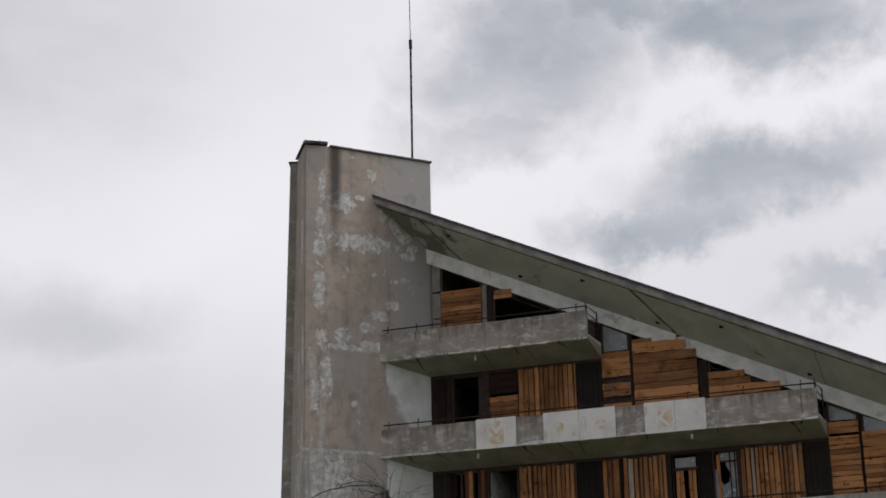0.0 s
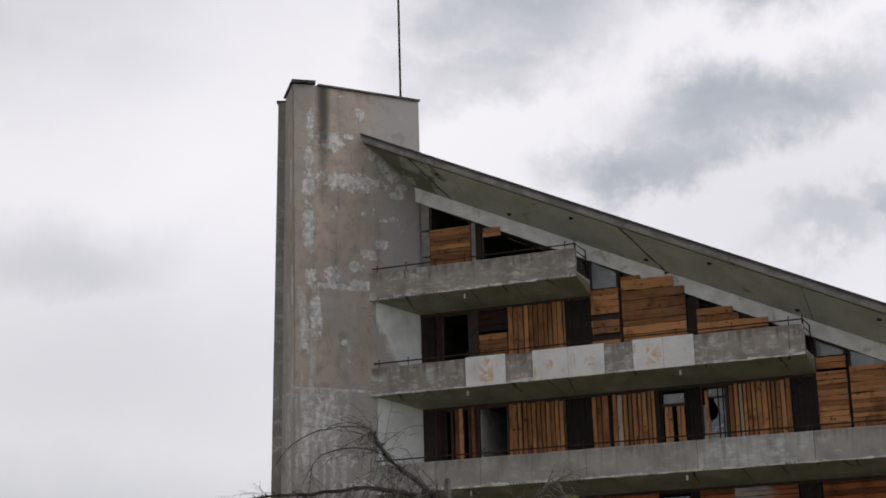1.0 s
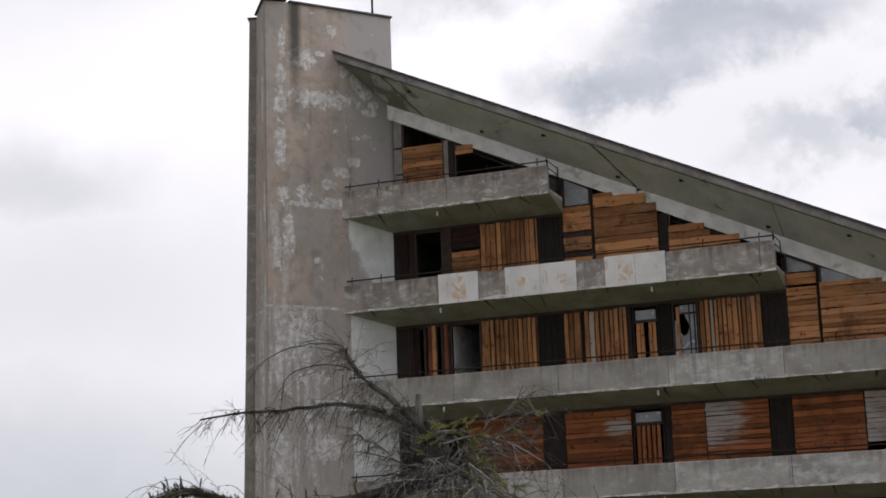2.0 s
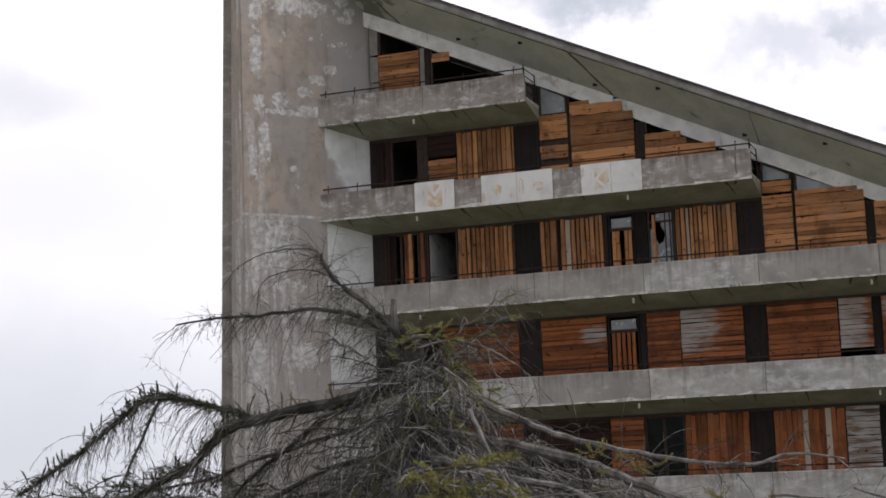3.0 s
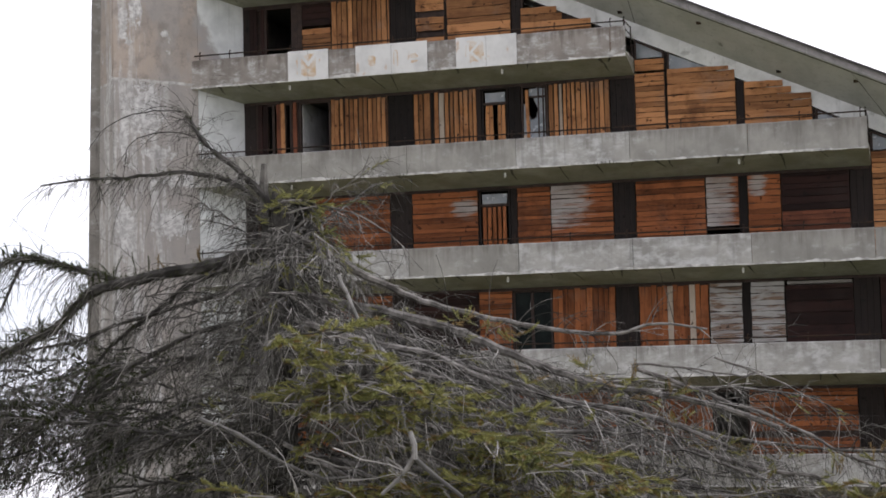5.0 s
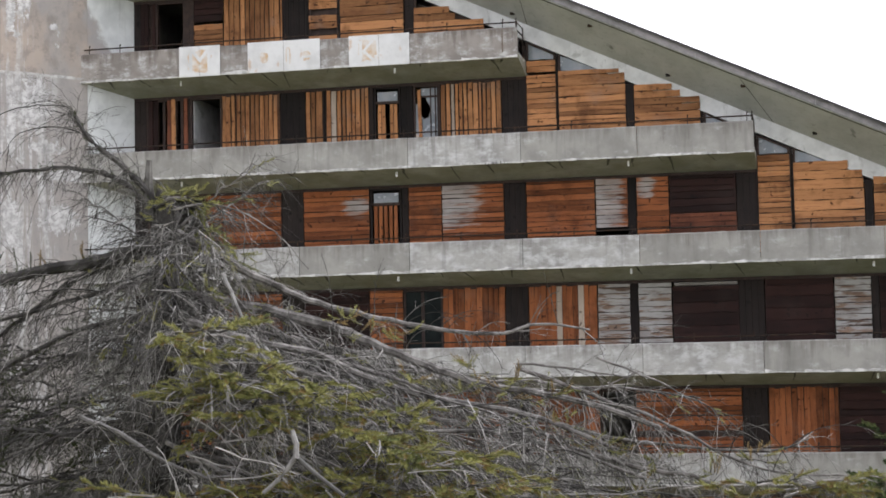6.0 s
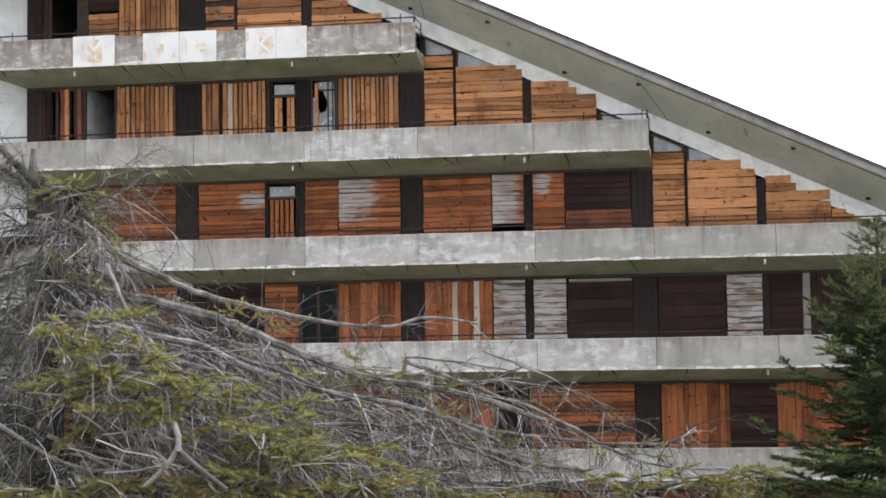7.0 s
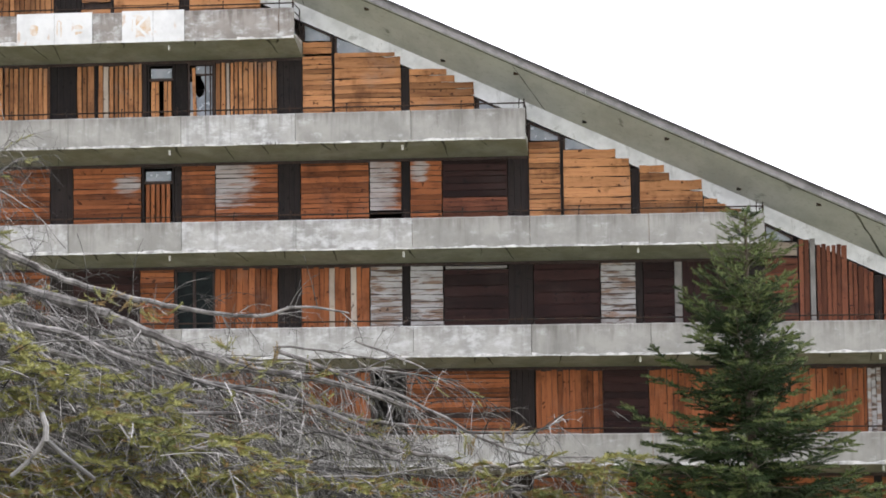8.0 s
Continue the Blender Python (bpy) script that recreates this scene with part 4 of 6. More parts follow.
def door(x0, x1, z0, z1, kind):
    """A balcony door: dark frame, a pale pane on top, slats below with gaps."""
    ob = part("balcony_door", frame_part(x0, x1, z0, z1, False), DARK_CLAD, building, "battered balcony door with loose vertical slats")
    zt = z1 - 0.12
    bm = bmesh.new()
    box(bm, x0 + 0.09, x1 - 0.09, 0.03, 0.04, zt - 0.26, zt)
    part("pane", bm, GLASS, ob, "pale dusty pane")
    bm = bmesh.new()
    box(bm, x0 + 0.05, x1 - 0.05, 0.0, 0.07, zt - 0.34, zt - 0.262, 0.005)
    part("door_rail", bm, DARK_FRAME, ob)
    n = 5
    for k in range(n):
        a = x0 + 0.09 + (x1 - x0 - 0.18) * k / n
        if k == 2 and kind.startswith("pine"):
            continue
        plank(ob, kind, a + 0.06, 0.02, (z0 + zt - 0.35) / 2, 0.095, 0.025, zt - 0.35 - z0, 0.0)
    return ob


def broken_window(x0, x1, z0, z1):
    """A glazed window with a dark hole knocked through the upper part, a loose slat and thin bars in front."""
    win = part("broken_window", frame_part(x0, x1, z0, z1, False), DARK_FRAME, building, "pale dusty window with a broken pane and loose slats")
    bm = bmesh.new()
    hole = [(x0 + 0.18, z1 - 0.52), (x0 + 0.20, z1 - 0.80), (x0 + 0.29, z1 - 0.93), (x0 + 0.41, z1 - 0.86), (x0 + 0.46, z1 - 0.62), (x0 + 0.34, z1 - 0.38)]
    shard = [(x0 + 0.05, z0 + 0.02), (x1 - 0.05, z0 + 0.02), (x1 - 0.05, z1 - 0.34), (x0 + 0.36, z1 - 0.34)] + hole[::-1][0:1] + hole[4:0:-1] + hole[0:1] + [(x0 + 0.05, z1 - 0.48)]
    prism(bm, shard, lambda p: (p[0], 0.05, p[1]), lambda p: (p[0], 0.058, p[1]))
    part("pane", bm, GLASS, win, "broken dusty pane")
    bm = bmesh.new()
    box(bm, x0 + 0.2, x1 - 0.05, 0.05, 0.058, z1 - 0.28, z1 - 0.08)
    part("pane", bm, GLASS, win)
    bm = bmesh.new()
    box(bm, x0 + 0.05, x1 - 0.05, 0.02, 0.07, z1 - 0.335, z1 - 0.285, 0.004)
    part("transom", bm, DARK_FRAME, win)
    for x in (x0 + 0.47, x0 + 0.60, x0 + 0.67):
        bm = bmesh.new()
        box(bm, x - 0.014, x + 0.014, 0.0, 0.035, z0, z1 - 0.05, 0.003)
        part("window_bar", bm, DARK_FRAME, win)
    plank(win, "pine_v", x0 + 0.19, -0.02, (z0 + z1) / 2 - 0.05, 0.09, 0.022, z1 - z0 - 0.15, -0.03)
    plank(win, "pale_v", x0 + 0.09, -0.02, z0 + 0.5, 0.07, 0.022, 1.0, 0.02)
    return win


def floor_base(i):
    return BALCONY_Z[i] + 0.02, BALCONY_Z[i - 1] - SOFFIT_DROP - 0.076 if i else 99.0


def head_shadow_strip(i):
    """The dark strip along the top of the windows under a balcony: timber head and painted shadow line in one."""
    z = BALCONY_Z[i - 1] - SOFFIT_DROP
    a, end = -11.15, BALCONY_END[i - 1] - 0.02
    while a < end - 0.3:
        b = min(end, a + 2.98)
        bm = bmesh.new()
        box(bm, a, b - 0.006, -0.03, 0.2, z - 0.074, z - 0.004, 0.004)
        part("head_shadow_strip", bm, DARK_FRAME, building)
        a = b


def facade():
    for i in range(1, 7):
        head_shadow_strip(i)
    # top storey, under the roof
    z, _ = floor_base(0)
    for a, b in ((z, 14.12), (14.16, 14.9), (14.96, 15.8)):
        sheet(-11.06, -10.80, a, b)
    boards(-10.78, -9.52, z, 14.93, "pine_h", 0.135, 11, label="lower half of a window boarded with pale planks")
    opening(-10.78, -9.52, 14.96, 16.0, True)
    sheet(-9.50, -9.36, z, 14.98)
    column(-9.34, -9.2, z, 15.1)
    opening(-9.18, -7.0, z, 15.0, True)
    boards(-9.12, -8.58, 14.5, 14.78, "pine_h", 0.14, 12)
    # second storey
    z, h = floor_base(1)
    column(-11.15, -10.95, z, h)
    boards(-10.95, -10.5, z, h, "dark_v", 0.12, 20, missing=(2,))
    opening(-10.5, -9.64, z, h)
    column(-9.64, -9.36, z, h, DARK_FRAME)
    boards(-9.34, -8.5, z, 11.66, "pine_h", 0.135, 21)
    boards(-9.34, -8.5, 11.74, h, "dark_h", 0.16, 22, label="window boarded with dark red planks")
    boards(-8.48, -6.76, z, h, "pine_v", 0.142, 23)
    column(-6.74, -6.14, z, h)
    column(-6.13, -6.01, z, 13.4)
    pane(-6.0, -5.2, 12.60, 13.6, True)
    boards(-6.0, -5.2, z + 0.95, 12.58, "pine_h", 0.165, 24, missing=(1, 4), label="boards with gaps under a pane")
    column(-5.19, -5.11, z, 13.0)
    boards(-5.1, -3.32, z, 12.86, "pine_h", 0.2, 25, courses=((0.12, -4.55), (0.30, -3.62), (0.28, -3.33), (0.30, -3.32), (0.26, -3.32)))
    column(-3.3, -3.04, z, 12.1)
    boards(-3.03, -1.1, z, 11.72, "pine_h", 0.2, 26, courses=((0.2, -2.05), (0.2, -1.9), (0.26, -1.12), (0.24, -1.1)))
    opening(-3.03, -1.2, 11.74, 12.1, True)
    # third storey
    z, h = floor_base(2)
    column(-11.15, -10.8, z, h)
    opening(-10.8, -9.52, z, h, bars=(-10.28, -9.75))
    boards(-10.74, -10.45, z, h, "dark_v", 0.14, 30)
    for x in (-10.1, -9.98, -9.62):
        plank(boards(x - 0.07, x + 0.07, z, h, "pine_v" if x > -10.05 and x < -9.7 else "rust_v", 0.14, int(x * -10)), "dark_v", x, 0.03, z + 0.2, 0.1, 0.02, 0.3, 0.0)
    opening(-9.5, -8.57, z, h)
    boards(-8.55, -6.87, z, h, "pine_v", 0.142, 31)
    column(-6.85, -6.14, z, h)
    boards(-6.12, -5.64, z, h, "pine_v", 0.142, 32)
    column(-5.63, -5.56, z, h)
    boards(-5.55, -4.34, z, h, "pine_v", 0.132, 33, faded=(1,))
    column(-4.33, -4.22, z, h)
    door(-4.2, -3.46, z, h, "pine_v")
    column(-3.44, -3.12, z, h)
    broken_window(-3.1, -2.36, z, h)
    boards(-2.34, -0.68, z, h, "pine_v", 0.132, 34, faded=(2,))
    column(-0.66, -0.05, z, h)
    column(-0.05, 0.0, z, 10.5)
    pane(0.01, 0.79, 10.1, 10.6, True)
    boards(0.01, 0.79, 9.76, 10.08, "pine_h", 0.135, 35)
    boards(0.01, 0.79, z, 9.70, "pine_h", 0.135, 36)
    pane(0.87, 2.1, 9.74, 10.3, True)
    boards(0.87, 2.63, z, 9.76, "pine_h", 0.14, 37, courses=((0.13, 2.47), (0.29, 2.62), (0.28, 2.63), (0.17, 2.63)))
    column(0.80, 0.86, z, 10.2)
    column(2.64, 2.85, z, 9.4)
    boards(2.86, 4.56, z, 9.28, "pine_h", 0.2, 38, courses=((0.18, 3.84), (0.19, 4.05), (0.18, 4.55), (0.2, 4.56)))
    column(4.57, 4.63, z, 8.6)
    pane(4.64, 5.8, z, 8.6, True)
    # fourth storey
    z, h = floor_base(3)
    column(-11.15, -10.8, z, h)
    opening(-10.78, -9.1, z, h, bars=(-10.0,))
    boards(-9.05, -6.87, z, h, "red_h", 0.13, 40)
    column(-6.85, -6.24, z, h)
    boards(-6.22, -4.38, z, h, "patch_h", 0.13, 41, label="red boards with a worn pale patch")
    door(-4.35, -3.48, z, h, "red_v")
    column(-3.46, -3.28, z, h)
    boards(-3.27, -2.37, z, h, "red_h", 0.13, 42)
    boards(-2.35, -0.68, z, h, "patch_h", 0.13, 43, label="red boards with flaked white paint")
    column(-0.66, -0.08, z, h)
    boards(-0.06, 1.75, z, h, "red_h", 0.13, 44)
    boards(1.78, 2.61, z + 1.05, h, "patch_h", 0.13, 45, label="boards with flaking white paint, some gone below")
    column(2.62, 2.84, z, h)
    boards(2.85, 3.68, z, h, "patch_h", 0.15, 46, label="red boards with a faded pale spot")
    boards(3.70, 5.40, z, 5.86, "rust_h", 0.15, 47, label="lower half of a window closed with rust brown boards")
    boards(3.70, 5.40, 5.87, h, "dark_h", 0.17, 147, label="upper half of a window closed with dark red boards")
    column(5.42, 5.92, z, h)
    column(5.9, 5.96, z, 7.8)
    pane(5.97, 6.78, 7.30, 7.8, True)
    boards(5.97, 6.78, z, 7.28, "pine_h", 0.135, 48)
    column(6.79, 6.86, z, 7.4)
    pane(6.87, 8.0, 7.05, 7.5, True)
    boards(6.87, 8.60, z, 7.05, "pine_h", 0.25, 49, courses=((0.24, 8.22), (0.22, 8.57), (0.26, 8.59), (0.27, 8.60), (0.27, 8.6)))
    column(8.62, 8.83, z, 6.6)
    boards(8.84, 10.45, z, 6.60, "pine_h", 0.26, 50, courses=((0.2, 9.47), (0.2, 9.60), (0.27, 10.43), (0.27, 10.45)))
    boards(10.47, 11.5, z, 5.9, "pine_h", 0.13, 51, True)
    # fifth storey
    z, h = floor_base(4)
    column(-11.15, -10.8, z, h)
    opening(-10.78, -9.1, z, h, bars=(-10.0,))
    boards(-9.05, -6.87, z, h, "red_h", 0.13, 60)
    column(-6.85, -6.24, z, h)
    boards(-6.22, -4.42, z, h, "dark_h", 0.17, 61)
    boards(-4.40, -3.49, z, h, "red_h", 0.13, 62)
    win = opening(-3.47, -2.40, z, h, bars=(-2.95,))
    for a, b in ((-3.42, -2.99), (-2.91, -2.45)):
        bm = bmesh.new()
        box(bm, a, b, 0.045, 0.053, z + 0.02, h - 0.06)
        part("pane", bm, DARK_GLASS, win, "dark dirty pane")
    boards(-2.38, -0.70, z, h, "red_v", 0.15, 63)
    column(-0.68, -0.08, z, h)
    boards(-0.06, 1.74, z, h, "red_v", 0.15, 64, faded=(5, 9))
    boards(1.77, 2.60, z + 0.3, h, "white_h", 0.16, 65, label="boards with flaking white paint")
    column(2.61, 2.82, z, h)
    boards(2.83, 3.68, z, h, "white_h", 0.16, 66, label="boards with flaking white paint")
    boards(3.71, 5.39, z, h - 0.12, "dark_h", 0.3, 67, label="window closed with dark boards")
    sheet(3.75, 5.37, h - 0.1, h - 0.02)
    column(5.40, 6.04, z, h)
    boards(6.06, 7.76, z, h, "dark_h", 0.3, 68, label="window closed with dark boards")
    boards(7.79, 8.68, z, h, "white_h", 0.15, 69, label="whitewashed horizontal boards")
    column(8.69, 8.88, z, h)
    boards(8.89, 9.68, z, h, "dark_h", 0.2, 70)
    sheet(9.69, 9.88, z, h)
    boards(9.89, 11.3, z, h, "dark_v", 0.16, 71)
    column(11.32, 11.95, z, h)
    pane(12.0, 12.72, 4.56, 5.1, True)
    boards(12.0, 12.83, z, 4.14, "rust_h", 0.2, 72, missing=(5,))
    boards(12.0, 12.83, 4.18, 4.54, "pale_h", 0.17, 172, label="grey laths nailed under a pane")
    boards(12.85, 13.12, z, 4.62, "rust_v", 0.14, 75)
    sheet(13.14, 13.27, z, 4.62, -0.05)
    boards(13.30, 14.08, z, 4.47, "rust_v", 0.13, 73)
    boards(14.10, 14.72, z, 4.22, "rust_v", 0.13, 76, True)
    column(14.74, 14.95, z, 3.9)
    boards(14.97, 17.4, z, 3.9, "rust_v", 0.15, 74, True)
    # sixth storey
    z, h = floor_base(5)
    column(-11.15, -10.8, z, h)
    boards(-10.78, -6.87, z, h, "red_h", 0.13, 79)
    column(-6.85, -6.24, z, h)
    boards(-6.22, -0.70, z, h, "red_h", 0.13, 80)
    column(-0.68, -0.08, z, h)
    boards(-0.06, 1.74, z, h, "red_v", 0.15, 81)
    opening(1.78, 2.68, z, h)
    boards(2.70, 5.39, z, h, "red_h", 0.13, 82, missing=(9,))
    column(5.41, 6.04, z, h)
    boards(6.06, 7.79, z, h, "red_v", 0.15, 83)
    boards(7.80, 8.96, z, h, "dark_h", 0.2, 84)
    boards(8.98, 11.3, z, h, "red_v", 0.15, 85)
    column(11.32, 11.95, z, h)
    boards(11.97, 14.49, z, h, "red_v", 0.15, 86)
    boards(14.5, 14.85, z, h, "white_v", 0.12, 87)
    column(14.87, 15.5, z, h)
    boards(15.52, 17.8, z, h, "red_h", 0.13, 88)
    boards(18.0, 23.0, z, 2.3, "red_v", 0.16, 89, True)
    # seventh storey, half hidden
    z, h = floor_base(6)
    boards(-11.1, -6.7, z, h, "red_h", 0.17, 99)
    for k in range(-1, 4):
        x = BAY * k
        column(x - 0.66, x - 0.06, z, h)
        boards(x - 0.04, x + 2.6, z, h, "red_h", 0.13, 90 + k)
        column(x + 2.61, x + 2.79, z, h)
        boards(x + 2.8, x + 5.33, z, h, "red_v", 0.16, 95 + k)


facade()


# ---- ground ----
def make_ground():
    bm = bmesh.new()
    xs = [-2500, -600, -200, -100, -60] + [-40 + 2.5 * k for k in range(37)] + [70, 110, 220, 600, 2500]
    ys = [-2500, -600, -200, -100, -70] + [-55 + 2.5 * k for k in range(31)] + [40, 90, 200, 600, 2500]
    grid = [[bm.verts.new((x, y, ground_z(x, y))) for x in xs] for y in ys]
    for a, b in zip(grid, grid[1:]):
        for i in range(len(xs) - 1):
            bm.faces.new((a[i], a[i + 1], b[i + 1], b[i]))
    s = Mat("rough_grass_ground", 0.95)
    col = s.mix((0.10, 0.115, 0.045), (0.22, 0.195, 0.12), s.ramp(s.noise(0.8, 7), 0.35, 0.65))
    ob = part("ground", bm, s.done(col, s.noise(9, 6), 0.7, 0.05), None, smooth=True)
    tagged(ob, "sloping rough grass ground below the building", "ground", kind="structure")


make_ground()


# ---- trees ----
class Tubes:
    """Collects thin tapered tubes and needles into one mesh."""

    def __init__(self):
        self.v, self.f = [], []

    def tube(self, pts, r0, r1, sides=4):
        base = len(self.v)
        n = len(pts)
        for i, p in enumerate(pts):
            a, b = pts[max(0, i - 1)], pts[min(n - 1, i + 1)]
            d = (b - a).normalized()
            u = d.orthogonal().normalized()
            w = d.cross(u)
            r = r0 + (r1 - r0) * i / (n - 1)
            for k in range(sides):
                t = 2 * math.pi * k / sides
                self.v.append(p + (u * math.cos(t) + w * math.sin(t)) * r)
        for i in range(n - 1):
            for k in range(sides):
                q = (k + 1) % sides
                self.f.append((base + i * sides + k, base + i * sides + q, base + (i + 1) * sides + q, base + (i + 1) * sides + k))

    def blade(self, p, d, side, length, width):
        base = len(self.v)
        self.v += [p - side * width, p + side * width, p + d * length]
        self.f.append((base, base + 1, base + 2))

    def object(self, name, material, parent, label="", kind=""):
        me = bpy.data.meshes.new(name)
        me.from_pydata([tuple(v) for v in self.v], [], self.f)
        me.materials.append(material)
        ob = new(name, me)
        ob.parent = parent
        return tagged(ob, label, kind=kind)


def bough(rng, start, azimuth, rise, length, droop, n=10, sway=0.06):
    """Points of a limb that leaves at an azimuth and rise (degrees) and droops along its length."""
    pts = [Vector(start)]
    az, el = radians(azimuth), radians(rise)
    for i in range(n):
        f = (i + 1) / n
        e = el - radians(droop) * f + rng.gauss(0, sway * 1.6)
        az += rng.uniform(-sway, sway)
        d = Vector((math.cos(az) * math.cos(e), math.sin(az) * math.cos(e), math.sin(e)))
        pts.append(pts[-1] + d * (length / n))
    return pts


def along(pts, f):
    x = f * (len(pts) - 1)
    i = min(int(x), len(pts) - 2)
    return pts[i].lerp(pts[i + 1], x - i), (pts[i + 1] - pts[i]).normalized()


def shoot(needles, rng, p, d, length, count, size, width):
    """A twig end with needles all round it."""
    side = d.orthogonal().normalized()
    for k in range(count):
        f = k / count
        ang = k * 2.4 + rng.uniform(-0.3, 0.3)
        out = (Matrix.Rotation(ang, 3, d) @ side)
        way = (out * 0.8 + d * 0.75).normalized()
        needles.blade(p + d * (f * length), way, d.cross(way).normalized(), size * rng.uniform(0.7, 1.15), width)


# lit and shaded sides of the spruce have their own bark, twig and needle colours
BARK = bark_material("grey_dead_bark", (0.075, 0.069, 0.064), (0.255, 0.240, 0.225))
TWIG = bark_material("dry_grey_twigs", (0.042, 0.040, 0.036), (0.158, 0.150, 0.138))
PALE = bark_material("bleached_lit_twigs", (0.20, 0.19, 0.18), (0.36, 0.345, 0.33))
DARK_BARK = bark_material("shaded_spruce_bark", (0.03, 0.028, 0.026), (0.085, 0.08, 0.076))
FORK = bark_material("worn_grey_branch", (0.12, 0.115, 0.11), (0.25, 0.24, 0.23))
FIR_BARK = bark_material("brown_fir_bark", (0.07, 0.055, 0.04), (0.11, 0.09, 0.07))
WITHERED = needle_material("withered_needles", (0.17, 0.125, 0.045), (0.22, 0.15, 0.07), (0.12, 0.10, 0.04))
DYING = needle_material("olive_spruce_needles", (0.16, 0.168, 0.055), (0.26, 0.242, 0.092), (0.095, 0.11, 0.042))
SHADY = needle_material("shaded_spruce_needles", (0.030, 0.040, 0.016), (0.055, 0.062, 0.024), (0.022, 0.030, 0.014))
FIR = needle_material("dark_fir_needles", (0.017, 0.028, 0.012), (0.042, 0.062, 0.022), (0.009, 0.017, 0.009))
FIR_TIP = needle_material("pale_fir_tips", (0.064, 0.088, 0.030), (0.125, 0.145, 0.052), (0.040, 0.064, 0.022))


def dead_spruce():
    rng = random.Random(21)
    tree = tagged(new("dying_spruce_tree"), "half-dead grey spruce with bare drooping boughs and olive needle tufts", "tree")
    x0, y0 = -0.3, -24.2
    base = Vector((x0, y0, ground_z(x0, y0) - 0.1))
    tree.location = base
    o = -base
    t = Tubes()
    top = Vector((x0 - 0.12, y0, 4.05))
    trunk = [base.lerp(top, k / 8) + Vector((0.05 * math.sin(k), 0.03 * math.cos(k * 1.3), 0)) for k in range(9)]
    t.tube([p + o for p in trunk], 0.25, 0.145, 9)
    t.tube([top + o - Vector((0, 0, 0.02)), top + o + Vector((-0.03, 0, 0.16)), top + o + Vector((-0.05, 0, 0.30))], 0.145, 0.004, 9)
    t.object("trunk", DARK_BARK, tree)
    twigs, pale, olive, dark_needles, brown, thin, thin_dark = (Tubes() for _ in range(7))

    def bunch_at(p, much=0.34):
        """Bleached twigs are common on the open side, rare on the shaded one: light and shade put into the colour."""
        # behind the stem all twigs are dark, the inner shade in their colour
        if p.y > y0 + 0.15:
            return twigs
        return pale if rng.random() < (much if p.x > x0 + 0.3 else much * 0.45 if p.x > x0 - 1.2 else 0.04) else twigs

    def hair(p, d, length, r, n=3, bend=0.12, into=None):
        """A fine dry twig with a slight curve."""
        pts = [p]
        v = d.copy()
        for _ in range(n):
            v = (v + Vector((rng.uniform(-0.16, 0.16), rng.uniform(-0.16, 0.16), rng.uniform(-bend * 1.6, bend * 0.5)))).normalized()
            pts.append(pts[-1] + v * (length / n))
        (into or twigs).tube([q + o for q in pts], r, r * 0.4, 3)
        return pts

    def tuft(pts, count, into, size=0.042):
        for w in range(count):
            a, b = along(pts, 0.1 + 0.88 * w / count)
            up = (b + Vector((rng.uniform(-0.5, 0.6), rng.uniform(-0.5, 0.5), rng.uniform(-0.05, 0.6)))).normalized()
            shoot(into, rng, a + o, up, 0.12, 20, size, 0.0055)

    def dress(pts, length, dense, green, hairs=(8, 14), scale=1.0):
        """Side branches in two ranks along a limb, each bristling with fine dry twigs."""
        m = max(3, int(length * dense))
        for k in range(m):
            f = 0.06 + 0.94 * (k + rng.random()) / m
            p, d = along(pts, min(f, 0.999))
            side = d.cross(Vector((0, 0, 1))).normalized() * (1 if k % 2 else -1)
            d2 = (d * rng.uniform(0.4, 1.3) + side * rng.uniform(0.1, 0.9) + Vector((0, 0, rng.uniform(-0.75, 0.30)))).normalized()
            ln = rng.uniform(0.3, 1.0) * (1.2 - 0.7 * f) * min(1.25, 0.5 + length * 0.12) * scale
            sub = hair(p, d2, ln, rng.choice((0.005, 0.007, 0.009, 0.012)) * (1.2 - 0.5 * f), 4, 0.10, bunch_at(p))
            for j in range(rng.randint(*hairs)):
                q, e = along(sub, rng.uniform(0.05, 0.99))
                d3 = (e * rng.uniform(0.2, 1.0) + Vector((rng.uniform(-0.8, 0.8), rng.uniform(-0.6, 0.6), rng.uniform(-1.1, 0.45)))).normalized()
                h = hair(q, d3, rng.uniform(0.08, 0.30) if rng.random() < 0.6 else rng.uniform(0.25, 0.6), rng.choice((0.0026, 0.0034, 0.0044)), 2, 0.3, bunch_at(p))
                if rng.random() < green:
                    # needles past the stem take the darker colour for the shaded side
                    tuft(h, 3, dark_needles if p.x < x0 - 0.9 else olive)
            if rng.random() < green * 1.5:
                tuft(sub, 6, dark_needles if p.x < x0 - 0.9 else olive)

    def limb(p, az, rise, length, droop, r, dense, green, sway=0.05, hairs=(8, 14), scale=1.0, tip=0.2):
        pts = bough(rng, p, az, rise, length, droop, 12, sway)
        # bark colour carries the light: paler on the open side, dark on the shaded one
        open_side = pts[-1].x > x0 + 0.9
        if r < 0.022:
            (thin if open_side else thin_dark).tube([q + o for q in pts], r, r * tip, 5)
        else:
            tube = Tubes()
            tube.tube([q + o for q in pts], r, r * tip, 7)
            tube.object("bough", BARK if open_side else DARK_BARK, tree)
        dress(pts, length, dense, green, hairs, scale)
        return pts

    def spurs(pts, count, reach, into):
        """Short dry needle stubs all round a limb."""
        for k in range(count):
            p, d = along(pts, rng.random() * 0.998)
            out = (d.orthogonal().normalized() if k % 3 else Vector((0, 0, 1)))
            out = Matrix.Rotation(rng.uniform(0, 6.28), 3, d) @ out
